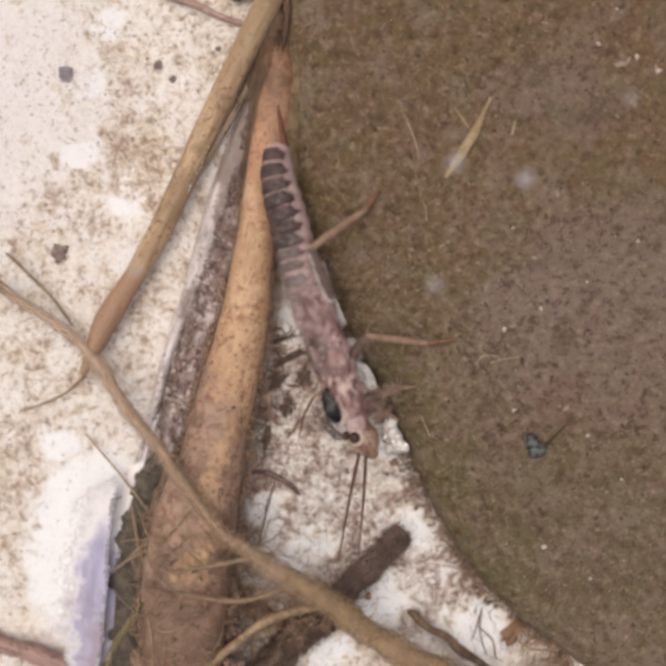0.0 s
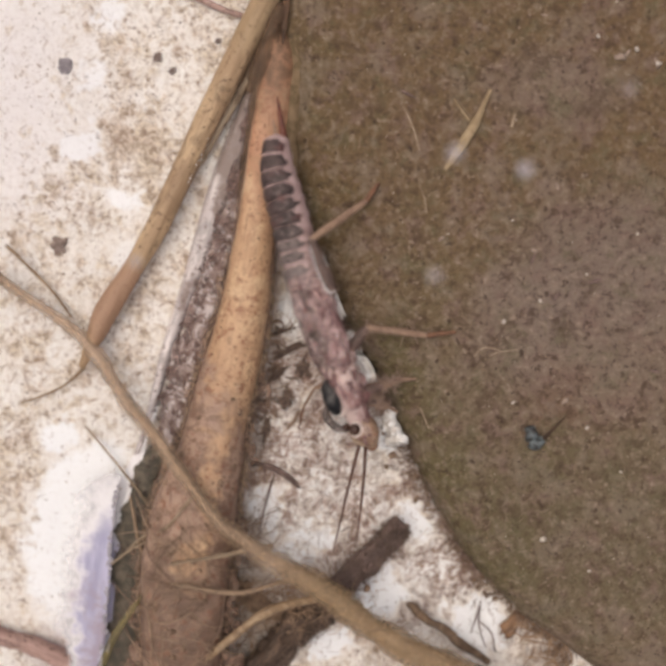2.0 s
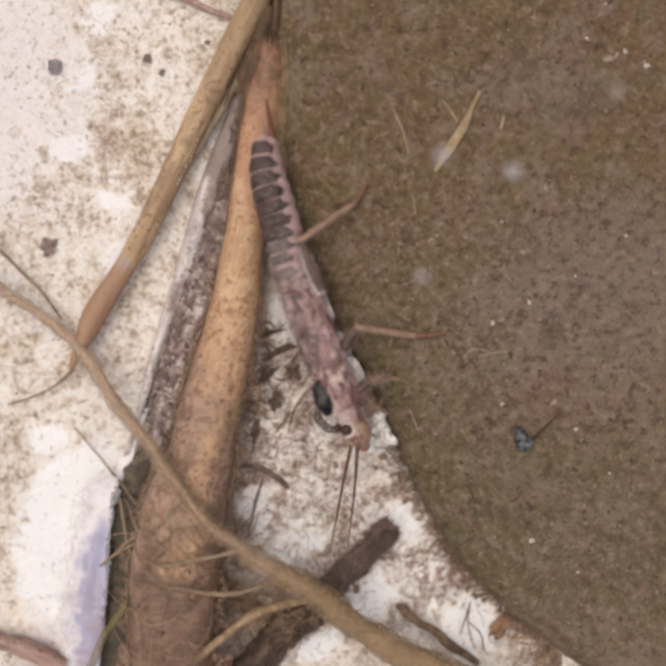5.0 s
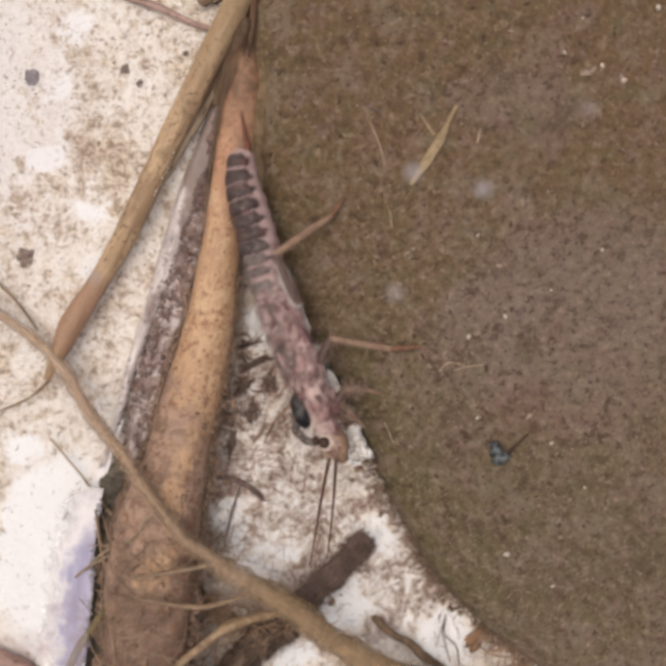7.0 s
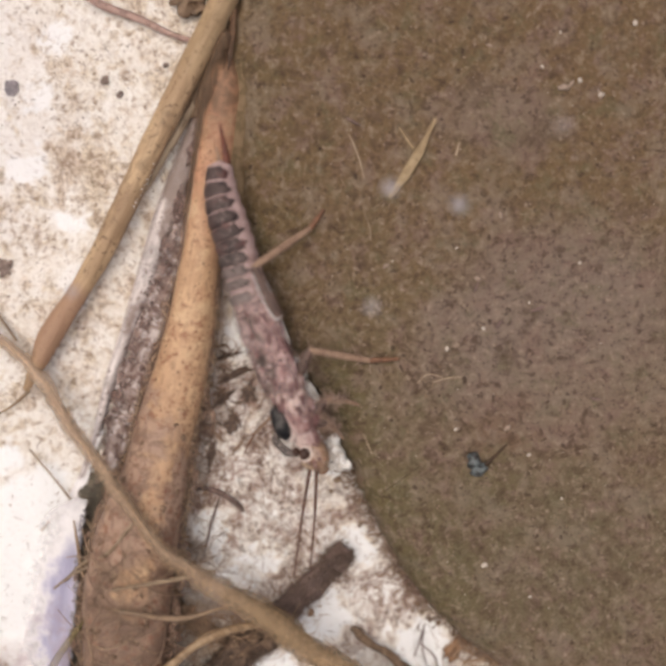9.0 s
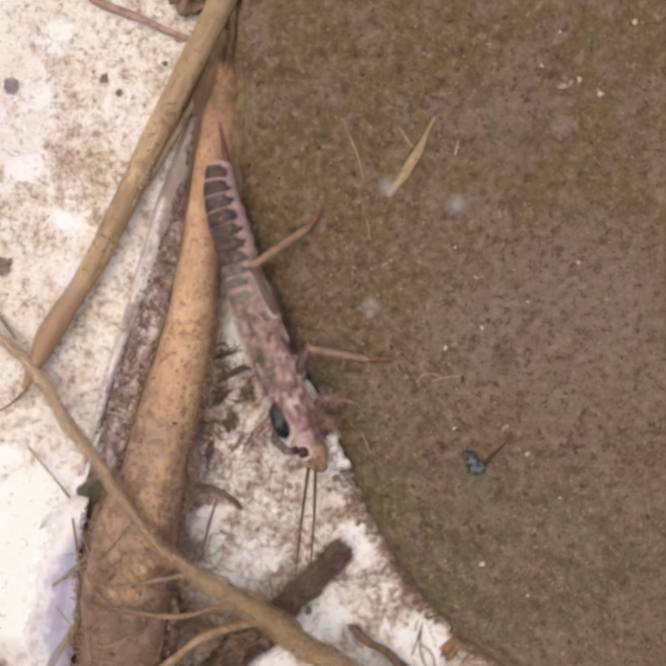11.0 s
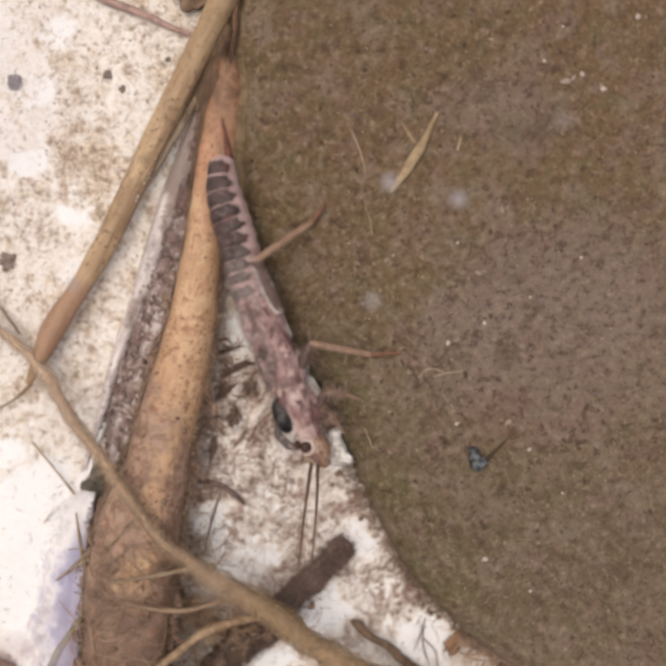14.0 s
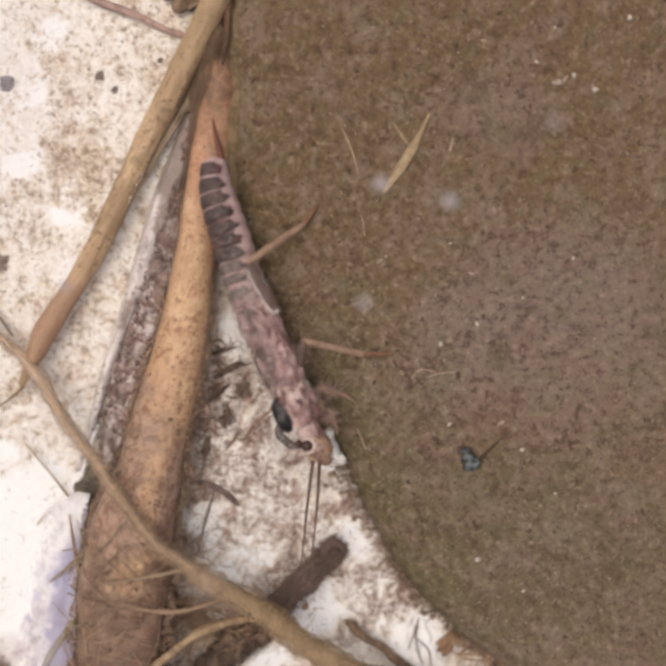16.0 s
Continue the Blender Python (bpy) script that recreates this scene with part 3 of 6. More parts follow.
GLINT = plain_material("glint_white", (0.92, 0.90, 0.86), (0.85, 0.82, 0.78), 0.2, 0.08, 0.0)
FIBRE = plain_material("pale_fibre", (0.40, 0.31, 0.22), (0.30, 0.22, 0.155), 0.2, 0.5, 0.01)
ROOTFUZZ = pieces_material("root_fuzz", (0.46, 0.335, 0.22), (0.26, 0.18, 0.115), 0.6)
HAIRS = pieces_material("debris_fibres", (0.30, 0.20, 0.14), (0.09, 0.06, 0.045))
WISPS = pieces_material("pale_wisps", (0.82, 0.78, 0.74), (0.55, 0.44, 0.36))
FLAKES = pieces_material("reed_flakes", (0.30, 0.18, 0.11), (0.16, 0.098, 0.066))
BAST = pieces_material("bast_fibres", (0.30, 0.20, 0.13), (0.12, 0.075, 0.05), 0.6)
RUST = pieces_material("rusty_fibres", (0.50, 0.345, 0.225), (0.25, 0.155, 0.10), 0.6)
TANGLE = pieces_material("tangle_fibres", (0.42, 0.30, 0.21), (0.17, 0.11, 0.078), 0.7)
RIMMAT = pieces_material("rim_mat", (0.36, 0.26, 0.19), (0.15, 0.10, 0.072), 0.7)
BARKFUZZ = pieces_material("bark_fuzz", (0.26, 0.19, 0.15), (0.12, 0.085, 0.07), 0.7)
CLODS = pieces_material("silt_clods", (0.078, 0.060, 0.05), (0.22, 0.165, 0.135), 0.8)
PALECLODS = pieces_material("mixed_clods", (0.18, 0.122, 0.108), (0.60, 0.54, 0.52), 0.8, 0.4)
TANCLODS = pieces_material("tan_clods", (0.19, 0.125, 0.085), (0.36, 0.25, 0.175), 0.8)
GRAINS = pieces_material("silt_grains", (0.075, 0.048, 0.030), (0.26, 0.18, 0.115), 0.7)
DUSK = plain_material("dark_grain", (0.085, 0.052, 0.034), (0.06, 0.038, 0.026), 0.2, 0.8, 0.02)
CRUMBS = pieces_material("brown_crumbs", (0.30, 0.20, 0.135), (0.12, 0.083, 0.062), 0.7)
BRISTLE = pieces_material("pale_bristles", (0.42, 0.31, 0.25), (0.26, 0.17, 0.13), 0.6)
FUZZ = pieces_material("pale_fibres", (0.30, 0.22, 0.15), (0.17, 0.12, 0.08), 0.6)

# ---- mesh helpers; all shapes are given in millimetres ----
MM = 0.001
PLACE = {}


def made(name, verts, faces, material, smooth=True):
    me = bpy.data.meshes.new(name)
    me.from_pydata([(x * MM, y * MM, z * MM) for x, y, z in verts], [], faces)
    me.materials.append(material)
    if smooth:
        me.polygons.foreach_set("use_smooth", [True] * len(me.polygons))
    me.update()
    return me


def thing(name, shape, material, label, category, at=(0, 0, 0), group="", kind="", smooth=True):
    """A thing that is one mesh."""
    verts, faces = shape
    at = Vector(at)
    ob = new(name, made(name, [Vector(v) - at for v in verts], faces, material, smooth))
    ob.location = at * MM
    PLACE[ob] = at
    return tagged(ob, label, category, group, kind)


def base(name, at, label, category, group=""):
    """An empty at a thing's base, to carry its parts."""
    ob = new(name)
    ob.empty_display_size = 0.001
    ob.location = Vector(at) * MM
    PLACE[ob] = Vector(at)
    return tagged(ob, label, category, group)


def part(name, shape, material, parent, label="", at=None, smooth=True, kind=""):
    """One part of a thing, as a mesh of its own, turned about the place at."""
    verts, faces = shape
    at = PLACE[parent] if at is None else Vector(at)
    ob = new(name, made(name, [Vector(v) - at for v in verts], faces, material, smooth))
    ob.parent = parent
    ob.location = (at - PLACE[parent]) * MM
    PLACE[ob] = at
    return tagged(ob, label, kind=kind)


def spline(points, n):
    """n + 1 places on a smooth line through the points."""
    p = [Vector(v) for v in points]
    p = [2 * p[0] - p[1], *p, 2 * p[-1] - p[-2]]
    out = []
    for k in range(n + 1):
        u = k / n * (len(p) - 3)
        i = min(int(u), len(p) - 4)
        t = u - i
        a, b, c, d = p[i:i + 4]
        out.append(0.5 * (2 * b + (c - a) * t + (2 * a - 5 * b + 4 * c - d) * t * t + (3 * b - a - 3 * c + d) * t ** 3))
    return out


def along(values, n):
    """Numbers spread evenly over n + 1 steps."""
    return [float(np.interp(k / n * (len(values) - 1), range(len(values)), values)) for k in range(n + 1)]


def frames(line):
    """Side and up vectors along a line."""
    out = []
    for k, p in enumerate(line):
        way = (line[min(k + 1, len(line) - 1)] - line[max(k - 1, 0)]).normalized()
        side = way.cross(Vector((0, 0, 1)))
        side = side.normalized() if side.length > 1e-4 else Vector((1, 0, 0))
        out.append((side, side.cross(way).normalized()))
    return out


def tube(points, radii, n=24, sides=10, flat=1.0, rough=0.0, seed=0.0, rings=None, cap=0.6, flutes=0.0):
    """A round or flattened stalk with closed, rounded ends."""
    line, rad = spline(points, n), along(radii, n)
    verts, faces = [], []
    for k, (p, (side, up)) in enumerate(zip(line, frames(line))):
        r = rad[k] * (rings(k / n) if rings else 1.0)
        for j in range(sides):
            a = 2 * math.pi * j / sides
            d = side * math.cos(a) + up * math.sin(a) * flat
            w = 1 + rough * noise.noise(Vector((p.x * 1.7 + seed, p.y * 1.7, math.sin(a) + math.cos(a) * 1.3)))
            w += 0.35 * rough * noise.noise(Vector((p.x * 6 + seed, p.y * 6, 3 * math.sin(a) + 4 * math.cos(a))))
            w += flutes * (math.sin(4 * a + 1.0) + .7 * math.sin(7 * a + .4 * p.y) + .5 * math.sin(11 * a))
            verts.append(p + d * r * w)
    for k in range(n):
        for j in range(sides):
            a, b = k * sides + j, k * sides + (j + 1) % sides
            faces.append((a, b, b + sides, a + sides))
    for k, s in ((0, -1), (n, 1)):
        way = (line[min(k + 1, n)] - line[max(k - 1, 0)]).normalized()
        verts.append(line[k] + way * s * rad[k] * cap)
        tip = len(verts) - 1
        for j in range(sides):
            a, b = k * sides + j, k * sides + (j + 1) % sides
            faces.append((tip, b, a) if s < 0 else (tip, a, b))
    return verts, faces


def blob(at, size, seed=0.0, rough=0.25, turn=0.0, level=2):
    """An uneven lump."""
    bm = bmesh.new()
    bmesh.ops.create_icosphere(bm, subdivisions=level, radius=1.0)
    m = Matrix.Rotation(radians(turn), 3, "Z")
    verts = []
    for v in bm.verts:
        w = 1 + rough * noise.noise(v.co * 1.4 + Vector((seed, seed * 0.7, 0)))
        verts.append(Vector(at) + m @ Vector([c * s * w for c, s in zip(v.co, size)]))
    faces = [tuple(v.index for v in f.verts) for f in bm.faces]
    bm.free()
    return verts, faces


def strip(left, right, n, m, height, thick=0.06):
    """A bent sheet between two lines; height(u, v) lifts it. It has a thickness."""
    a, b = spline(left, n), spline(right, n)
    verts, faces = [], []
    for under in (0.0, thick):
        for k in range(n + 1):
            for j in range(m + 1):
                p = a[k].lerp(b[k], j / m)
                verts.append(p + Vector((0, 0, height(k / n, j / m) - under)))
    w, half = m + 1, (n + 1) * (m + 1)
    for k in range(n):
        for j in range(m):
            q = k * w + j
            faces.append((q, q + w, q + w + 1, q + 1))
            faces.append((q + half, q + half + 1, q + half + w + 1, q + half + w))
    for k in range(n):
        for j, flip in ((0, False), (m, True)):
            q = k * w + j
            f = (q, q + half, q + half + w, q + w)
            faces.append(f[::-1] if flip else f)
    for k, flip in ((0, True), (n, False)):
        for j in range(m):
            q = k * w + j
            f = (q, q + half, q + half + 1, q + 1)
            faces.append(f[::-1] if flip else f)
    return verts, faces


def joined(shapes):
    verts, faces = [], []
    for v, f in shapes:
        o = len(verts)
        verts += v
        faces += [tuple(i + o for i in q) for q in f]
    return verts, faces


def hair(rng, p, length, radius, bend, lift=0.02):
    """A thin curved fibre lying at p."""
    a = rng.uniform(0, 2 * math.pi)
    way = Vector((math.cos(a), math.sin(a), 0))
    side = Vector((-way.y, way.x, 0))
    k = rng.uniform(-bend, bend) * length
    pts = [p - way * length / 2, p + side * k + Vector((0, 0, lift)), p + way * length / 2]
    verts, faces = [], []
    for i, (q, r) in enumerate(zip(pts, (0.6, 1.0, 0.4))):
        for j in range(3):
            b = 2 * math.pi * j / 3 + 0.5
            verts.append(q + (side * math.cos(b) + Vector((0, 0, 1)) * math.sin(b)) * radius * r)
    for i in range(2):
        for j in range(3):
            s, t = i * 3 + j, i * 3 + (j + 1) % 3
            faces.append((s, t, t + 3, s + 3))
    faces += [(2, 1, 0), (6, 7, 8)]
    return verts, faces


def grain(rng, p, r):
    """A small angular crumb."""
    verts = [p + Vector((rng.uniform(.5, 1.2) * x, rng.uniform(.5, 1.2) * y, rng.uniform(.3, .8) * z)) * r
             for x, y, z in ((1, 0, 0), (0, 1, 0), (-1, 0, 0), (0, -1, 0), (0, 0, 1), (0, 0, -1))]
    faces = [(0, 1, 4), (1, 2, 4), (2, 3, 4), (3, 0, 4), (1, 0, 5), (2, 1, 5), (3, 2, 5), (0, 3, 5)]
    return verts, faces


def bristles(rng, line, radii, count, short, tall):
    """Fine hairs standing out of a stalk."""
    out = []
    for k in range(count):
        i = rng.randrange(1, len(line) - 1)
        way = (line[i + 1] - line[i - 1]).normalized()
        side = way.cross(Vector((0, 0, 1))).normalized()
        a = rng.uniform(-.3, math.pi + .3)
        d = side * math.cos(a) + Vector((0, 0, 1)) * math.sin(a)
        p = line[i] + d * radii[i] * .9
        e = p + (d + way * rng.uniform(-.9, .9)) * rng.uniform(short, tall)
        out.append(tube([p, p.lerp(e, .5) + way * rng.uniform(-.03, .03), e], [.012, .009, .003], 3, 3))
    return joined(out)


# ---- the ground and the stone ----
def bed_height(x, y):
    fade = 1.0 if abs(x) < 50 and abs(y) < 50 else 0.0
    v = Vector((x, y, 0))
    return fade * (0.10 * noise.noise(v * 0.35) + 0.05 * noise.noise(v * 1.3) + 0.02 * noise.noise(v * 4.0))


def steps():
    inner = np.linspace(-14, 14, 201)
    outer = np.array([17, 20, 24, 29, 35, 42, 55, 80, 200, 600, 2000, 6000, 20000.0])
    return [float(v) for v in np.concatenate([-outer[::-1], inner, outer])]


def bed():
    s = steps()
    verts = [(x, y, bed_height(x, y)) for y in s for x in s]
    w = len(s)
    faces = [(k * w + j, k * w + j + 1, (k + 1) * w + j + 1, (k + 1) * w + j) for k in range(w - 1) for j in range(w - 1)]
    ob = thing("ground", (verts, faces), BED, "pale rock bed stained with brown silt", "ground", kind="structure")
    return ob


STONE_TOP = 1.37
EDGE = [(-2.55, 9.7), (-2.38, 7.1), (-2.30, 4.6), (-1.92, 2.4), (-1.40, 0.98), (-0.61, -0.44), (0.11, -1.73), (0.91, -3.43), (1.40, -4.5),
        (2.0, -5.8), (2.74, -7.1), (3.6, -8.3), (4.8, -9.5), (6.4, -10.65), (14, -16), (26, -17), (36, -6), (37, 10), (28, 22), (12, 25), (0, 20)]
HEART = Vector((14, 4, 0))


def stone_height(x, y):
    v = Vector((x, y, 3.0))
    return STONE_TOP + 0.10 * noise.noise(v * 0.3) + 0.035 * noise.noise(v * 1.5) + 0.02 * noise.noise(v * 5.0)


def outline(n):
    """The stone's rim, as a closed smooth line."""
    loop = [(x, y, 0) for x, y in EDGE]
    p = spline([*loop[-2:], *loop, *loop[:3]], (len(loop) + 4) * n)
    return p[2 * n:(2 + len(loop)) * n]


def stone():
    rim = outline(26)
    rim = [p + Vector((0.10 * noise.noise(p * 2.2) + 0.07 * noise.noise(p * 7.0), 0.10 * noise.noise(p * 2.2 + Vector((9, 0, 0))) + 0.07 * noise.noise(p * 7.0 + Vector((9, 0, 0))), 0)) for p in rim]
    depth = [-0.02, 0.0, 0.05, 0.12, 0.22, 0.35, 0.5, 0.7, 0.9]
    d = 0.9
    while d < 12.0:
        d += 0.12
        depth.append(d)
    verts, faces, w = [], [], len(rim)
    for i, d in enumerate(depth):
        for p in rim:
            way = HEART - p
            q = p + way * min(d / 12.6, 0.97)
            e = min(1.0, max(0.0, d / 0.8))
            z = stone_height(q.x, q.y) * (0.25 + 0.75 * math.sqrt(1 - (1 - e) ** 2)) if i else -0.12
            verts.append((q.x, q.y, z))
    for k in range(len(depth) - 1):
        for j in range(w):
            a, b = k * w + j, k * w + (j + 1) % w
            faces.append((a, b, b + w, a + w))
    verts.append((HEART.x, HEART.y, STONE_TOP))
    last = (len(depth) - 1) * w
    faces += [(last + j, last + (j + 1) % w, len(verts) - 1) for j in range(w)]
    return thing("stone", (verts, faces), STONE, "flat brown stone coated with fine silt and algae", "stone")


def rim_x(y):
    """How far out the rim lies at y."""
    pts = sorted((b, a) for a, b in EDGE[:14])
    return float(np.interp(y, [p[0] for p in pts], [p[1] for p in pts]))


def litter():
    """Grains and fibres too many to count."""
    rng = random.Random(4)
    dark, fuzz, hairs, crumbs, wisps = [], [], [], [], []
    while len(dark) < 5200:
        x, y = rng.uniform(-3, 12.5), rng.uniform(-12.5, 12)
        if x < rim_x(y) + 0.6 or noise.noise(Vector((x, y, 1)) * 0.6) < rng.uniform(-0.9, 0.5):
            continue
        r = 0.014 + 0.034 * rng.random() ** 3
        dark.append(grain(rng, Vector((x, y, stone_height(x, y) + r * 0.2)), r))
    while len(fuzz) < 500:
        x, y = rng.uniform(-3, 12.5), rng.uniform(-12.5, 12)
        if x < rim_x(y) + 0.7:
            continue
        fuzz.append(hair(rng, Vector((x, y, stone_height(x, y) + 0.02)), rng.uniform(0.15, 0.5), rng.uniform(0.006, 0.012), 0.3))
    while len(hairs) < 1000:
        x, y = rng.uniform(-12, 8), rng.uniform(-12.5, 12)
        if x > rim_x(y) - 0.1:
            continue
        dense = 1.0 if x > -3.8 and y < 0 else 0.22
        if rng.random() > dense:
            continue
        hairs.append(hair(rng, Vector((x, y, bed_height(x, y) + 0.02)), rng.uniform(0.12, 0.5) * (0.6 + 0.4 * dense), rng.uniform(0.006, 0.013), 0.4))
    while len(wisps) < 800:
        x, y = rng.uniform(-4, 7), rng.uniform(-12.5, 1)
        if x > rim_x(y) - 0.05 or noise.noise(Vector((x, y, 8)) * 0.9) < rng.uniform(-0.5, 0.5) or min(math.dist((x, y), q) for q in ((0.4, -9.1), (3.5, -9.8), (1.4, -6.6))) < .8:
            continue
        wisps.append(hair(rng, Vector((x, y, bed_height(x, y) + rng.uniform(0.02, 0.08))), rng.uniform(0.15, 0.6), rng.uniform(0.012, 0.026), 0.45))
    while len(crumbs) < 2200:
        x, y = rng.uniform(-12, 8), rng.uniform(-12.5, 12)
        if x > rim_x(y) - 0.05 or noise.noise(Vector((x, y, 5)) * 0.7) < rng.uniform(-0.6, 0.6):
            continue
        r = 0.012 + 0.035 * rng.random() ** 4
        crumbs.append(grain(rng, Vector((x, y, bed_height(x, y) + r * 0.2)), r))
    flakes = []
    while len(flakes) < 450:
        y = 8 - 13 * rng.random() ** 0.75
        a, b = reed_sides(y)
        x = rng.uniform(a + .08, b - .08)
        if noise.noise(Vector((x, y, 2)) * 0.9) < rng.uniform(-0.5, 0.6) - 0.03 * max(0, -y) or rng.random() < 0.09 * (y + 2):
            continue
        z = reed_top(x, y)
        if rng.random() < 0.02:
            flakes.append(hair(rng, Vector((x, y, z)), rng.uniform(0.15, 0.5), rng.uniform(0.008, 0.018), 0.4))
        else:
            r = 0.012 + 0.042 * rng.random() ** 3
            flakes.append(grain(rng, Vector((x, y, z)), r))
    thing("silt_flakes", joined(flakes), FLAKES, "brown silt flakes and hairs settled on the reed", "silt", kind="stuff", smooth=False)
    shine = []
    while len(shine) < 420:
        x, y = rng.uniform(-3, 12.5), rng.uniform(-12.5, 12)
        if x < rim_x(y) + 0.6:
            continue
        r = 0.010 + 0.016 * rng.random() ** 2
        shine.append(grain(rng, Vector((x, y, stone_height(x, y) + r * 0.4)), r))
    thing("sand_sparkles", joined(shine), PALE, "minute pale sand grains on the silty stone", "sand", kind="stuff", smooth=False)
    thing("silt_grains", joined(dark), GRAINS, "dark and sandy grains strewn over the stone", "silt", kind="stuff", smooth=False)
    thing("algae_fibres", joined(fuzz), FUZZ, "short pale fibres caught on the silty stone", "fibres", kind="stuff")
    thing("debris_fibres", joined(hairs), HAIRS, "fine dark plant hairs on the pale bed", "fibres", kind="stuff")
    thing("pale_wisps", joined(wisps), WISPS, "pale matted fibres in the silt of the bed", "fibres", kind="stuff")
    thing("brown_crumbs", joined(crumbs), CRUMBS, "brown crumbs of silt on the pale bed", "silt", kind="stuff", smooth=False)


# ---- dead plants ----
REED_LEFT = [(-2.75, 8.5), (-3.1, 8.0), (-3.28, 7.15), (-3.70, 4.33), (-4.07, 2.0), (-4.65, -0.6), (-5.11, -1.91), (-5.63, -3.89), (-6.5, -5.88), (-6.88, -7.88), (-6.85, -10.8), (-6.9, -13)]
REED_RIGHT = [(-2.40, 8.5), (-2.16, 8.0), (-2.08, 7.15), (-2.46, 4.6), (-2.78, 2.0), (-2.9, 0.4), (-3.05, -0.8), (-3.3, -2.1), (-3.6, -3.4), (-3.8, -5.0), (-4.2, -8.2), (-4.7, -13)]


def reed_sides(y):
    """Left and right side of the stalk at y, drawn in to keep its outline in the camera's view."""
    near = 1 - reed_lift(y) / 27.9
    return [-0.2 + near * (0.2 + float(np.interp(-y, [-p.y for p in side], [p.x for p in side]))) for side in REED_LINES]


def reed_lift(y):
    """How far the lower end is raised towards the camera, so that it blurs in its view."""
    return float(np.interp(y, [-10, -6, -2, 2], [.48, .40, .15, 0]))


REED_LINES = [spline([(*p, 0) for p in side], 120) for side in (REED_LEFT, REED_RIGHT)]


def reed_top(x, y):
    a, b = reed_sides(y)
    half, mid = (b - a) / 2, (a + b) / 2
    u = min(1.0, abs(x - mid) / half)
    lifted = reed_lift(y)
    return 0.72 + lifted + (min(half * 0.95, 0.75) + lifted) * math.sqrt(1 - u * u) ** (1 - lifted)


def reed():
    root = base("dead_reed", (-4.2, -2.5, 0), "broad tan dead reed stalk speckled with brown, lying on the bed", "reed stalk")
    a = [Vector((0, y, 0)) for y in np.linspace(8.45, -13, 110)]
    verts, faces, sides = [], [], 20
    for k, p in enumerate(a):
        x1, x2 = reed_sides(p.y)
        half, mid = (x2 - x1) / 2, (x2 + x1) / 2
        lifted = reed_lift(p.y)
        rise = min(half * 0.95, 0.75) + lifted
        for j in range(sides):
            t = 2 * math.pi * j / sides
            w = 1 + 0.05 * noise.noise(Vector((mid * 0.8, p.y * 0.8, math.cos(t) * 2)))
            z = 0.72 + lifted + rise * math.copysign(abs(math.sin(t)) ** (1 - lifted), math.sin(t)) * w
            verts.append((mid + half * math.cos(t) * w, p.y, z))
    for k in range(len(a) - 1):
        for j in range(sides):
            q, r = k * sides + j, k * sides + (j + 1) % sides
            faces.append((q, q + sides, r + sides, r))
    faces += [tuple(range(sides)), tuple(range((len(a) - 1) * sides, len(a) * sides))[::-1]]
    part("stalk", (verts, faces), REED, root)
    rng = random.Random(19)
    fuzz = []
    for k in range(1100):
        y = 1.0 - 12.5 * rng.random() ** .8
        x1, x2 = reed_sides(y)
        left = rng.random() < .5
        p = Vector(((x1 if left else x2) + rng.uniform(-.05, .05), y, rng.uniform(.6, 1.1) + reed_lift(y)))
        e = p + Vector((rng.uniform(.04, .24) * (-1 if left else 1), rng.gauss(0, .2), rng.uniform(-.1, .1)))
        fuzz.append(tube([p, p.lerp(e, .5) + Vector((0, rng.uniform(-.04, .04), .02)), e], [.011, .008, .003], 3, 3))
    # thin translucent shells added as haze round the outline, each a little wider than the last
    ys = np.linspace(7.6, -12.6, 22)
    coat_line = [(sum(reed_sides(y)) / 2, y, .70 + reed_lift(y)) for y in ys]
    for k, (gap, material) in enumerate(((.035, COAT), (.085, HALO), (.14, HALO))):
        half = [(reed_sides(y)[1] - reed_sides(y)[0]) / 2 + gap * float(np.interp(y, [-6, 6], [1.25, .7])) for y in ys]
        flat = .62 if k else .70
        part("haze_coat", tube(coat_line, half, 130, 28, flat, .05, 5.0 + k), material, root, "thin translucent brown shell softening the stalk's outline")
    part("frayed_edge", joined(fuzz), ROOTFUZZ, root, "fine fuzz along the frayed stalk", kind="stuff")
    sl = [(-2.8, 9.0, .45), (-3.72, 6.7, .4), (-4.49, 4.86, .3), (-5.01, 3.4, .3), (-5.80, 0.6, .3), (-6.46, -1.5, .3), (-6.86, -3.27, .3), (-7.3, -4.7, .3)]
    sr = [(-2.4, 9.1, .45), (-3.0, 6.8, .4), (-3.55, 5.0, .3), (-4.22, 3.3, .3), (-5.25, 0.6, .3), (-6.02, -1.4, .3), (-6.52, -3.0, .3), (-6.98, -4.5, .3)]
    part("leaf_sheath", strip(sl, sr, 80, 12, lambda u, v: 0.40 * math.sin(math.pi * v) ** 0.7 * (1 - 0.5 * u) + 0.05 * math.sin(9 * v) * (1 - u) - 0.2, 0.08), SHEATH, root, "pale grey sheath peeling off the stalk")
    sl = [(-6.72, -3.2, .14), (-7.0, -4.1, .10), (-7.5, -5.0, .05), (-8.2, -6.6, .0), (-8.8, -8.62, .0), (-9.4, -10.9, .0), (-10.0, -13, .0)]
    sr = [(-6.45, -3.1, .20), (-6.8, -4.0, .20), (-7.0, -4.8, .22), (-7.5, -6.3, .26), (-7.82, -8.2, .28), (-7.98, -9.9, .28), (-8.3, -13, .28)]
    part("sheath_tip", strip(sl, sr, 80, 20, lambda u, v: 0.06 * math.sin(math.pi * v) + 0.03 * noise.noise(Vector((u * 14, v * 5, 1))) + 0.015 * math.sin(26 * v), 0.08), LILAC, root, "white hollow tip of the sheath, sky reflection painted in lilac")
    return root


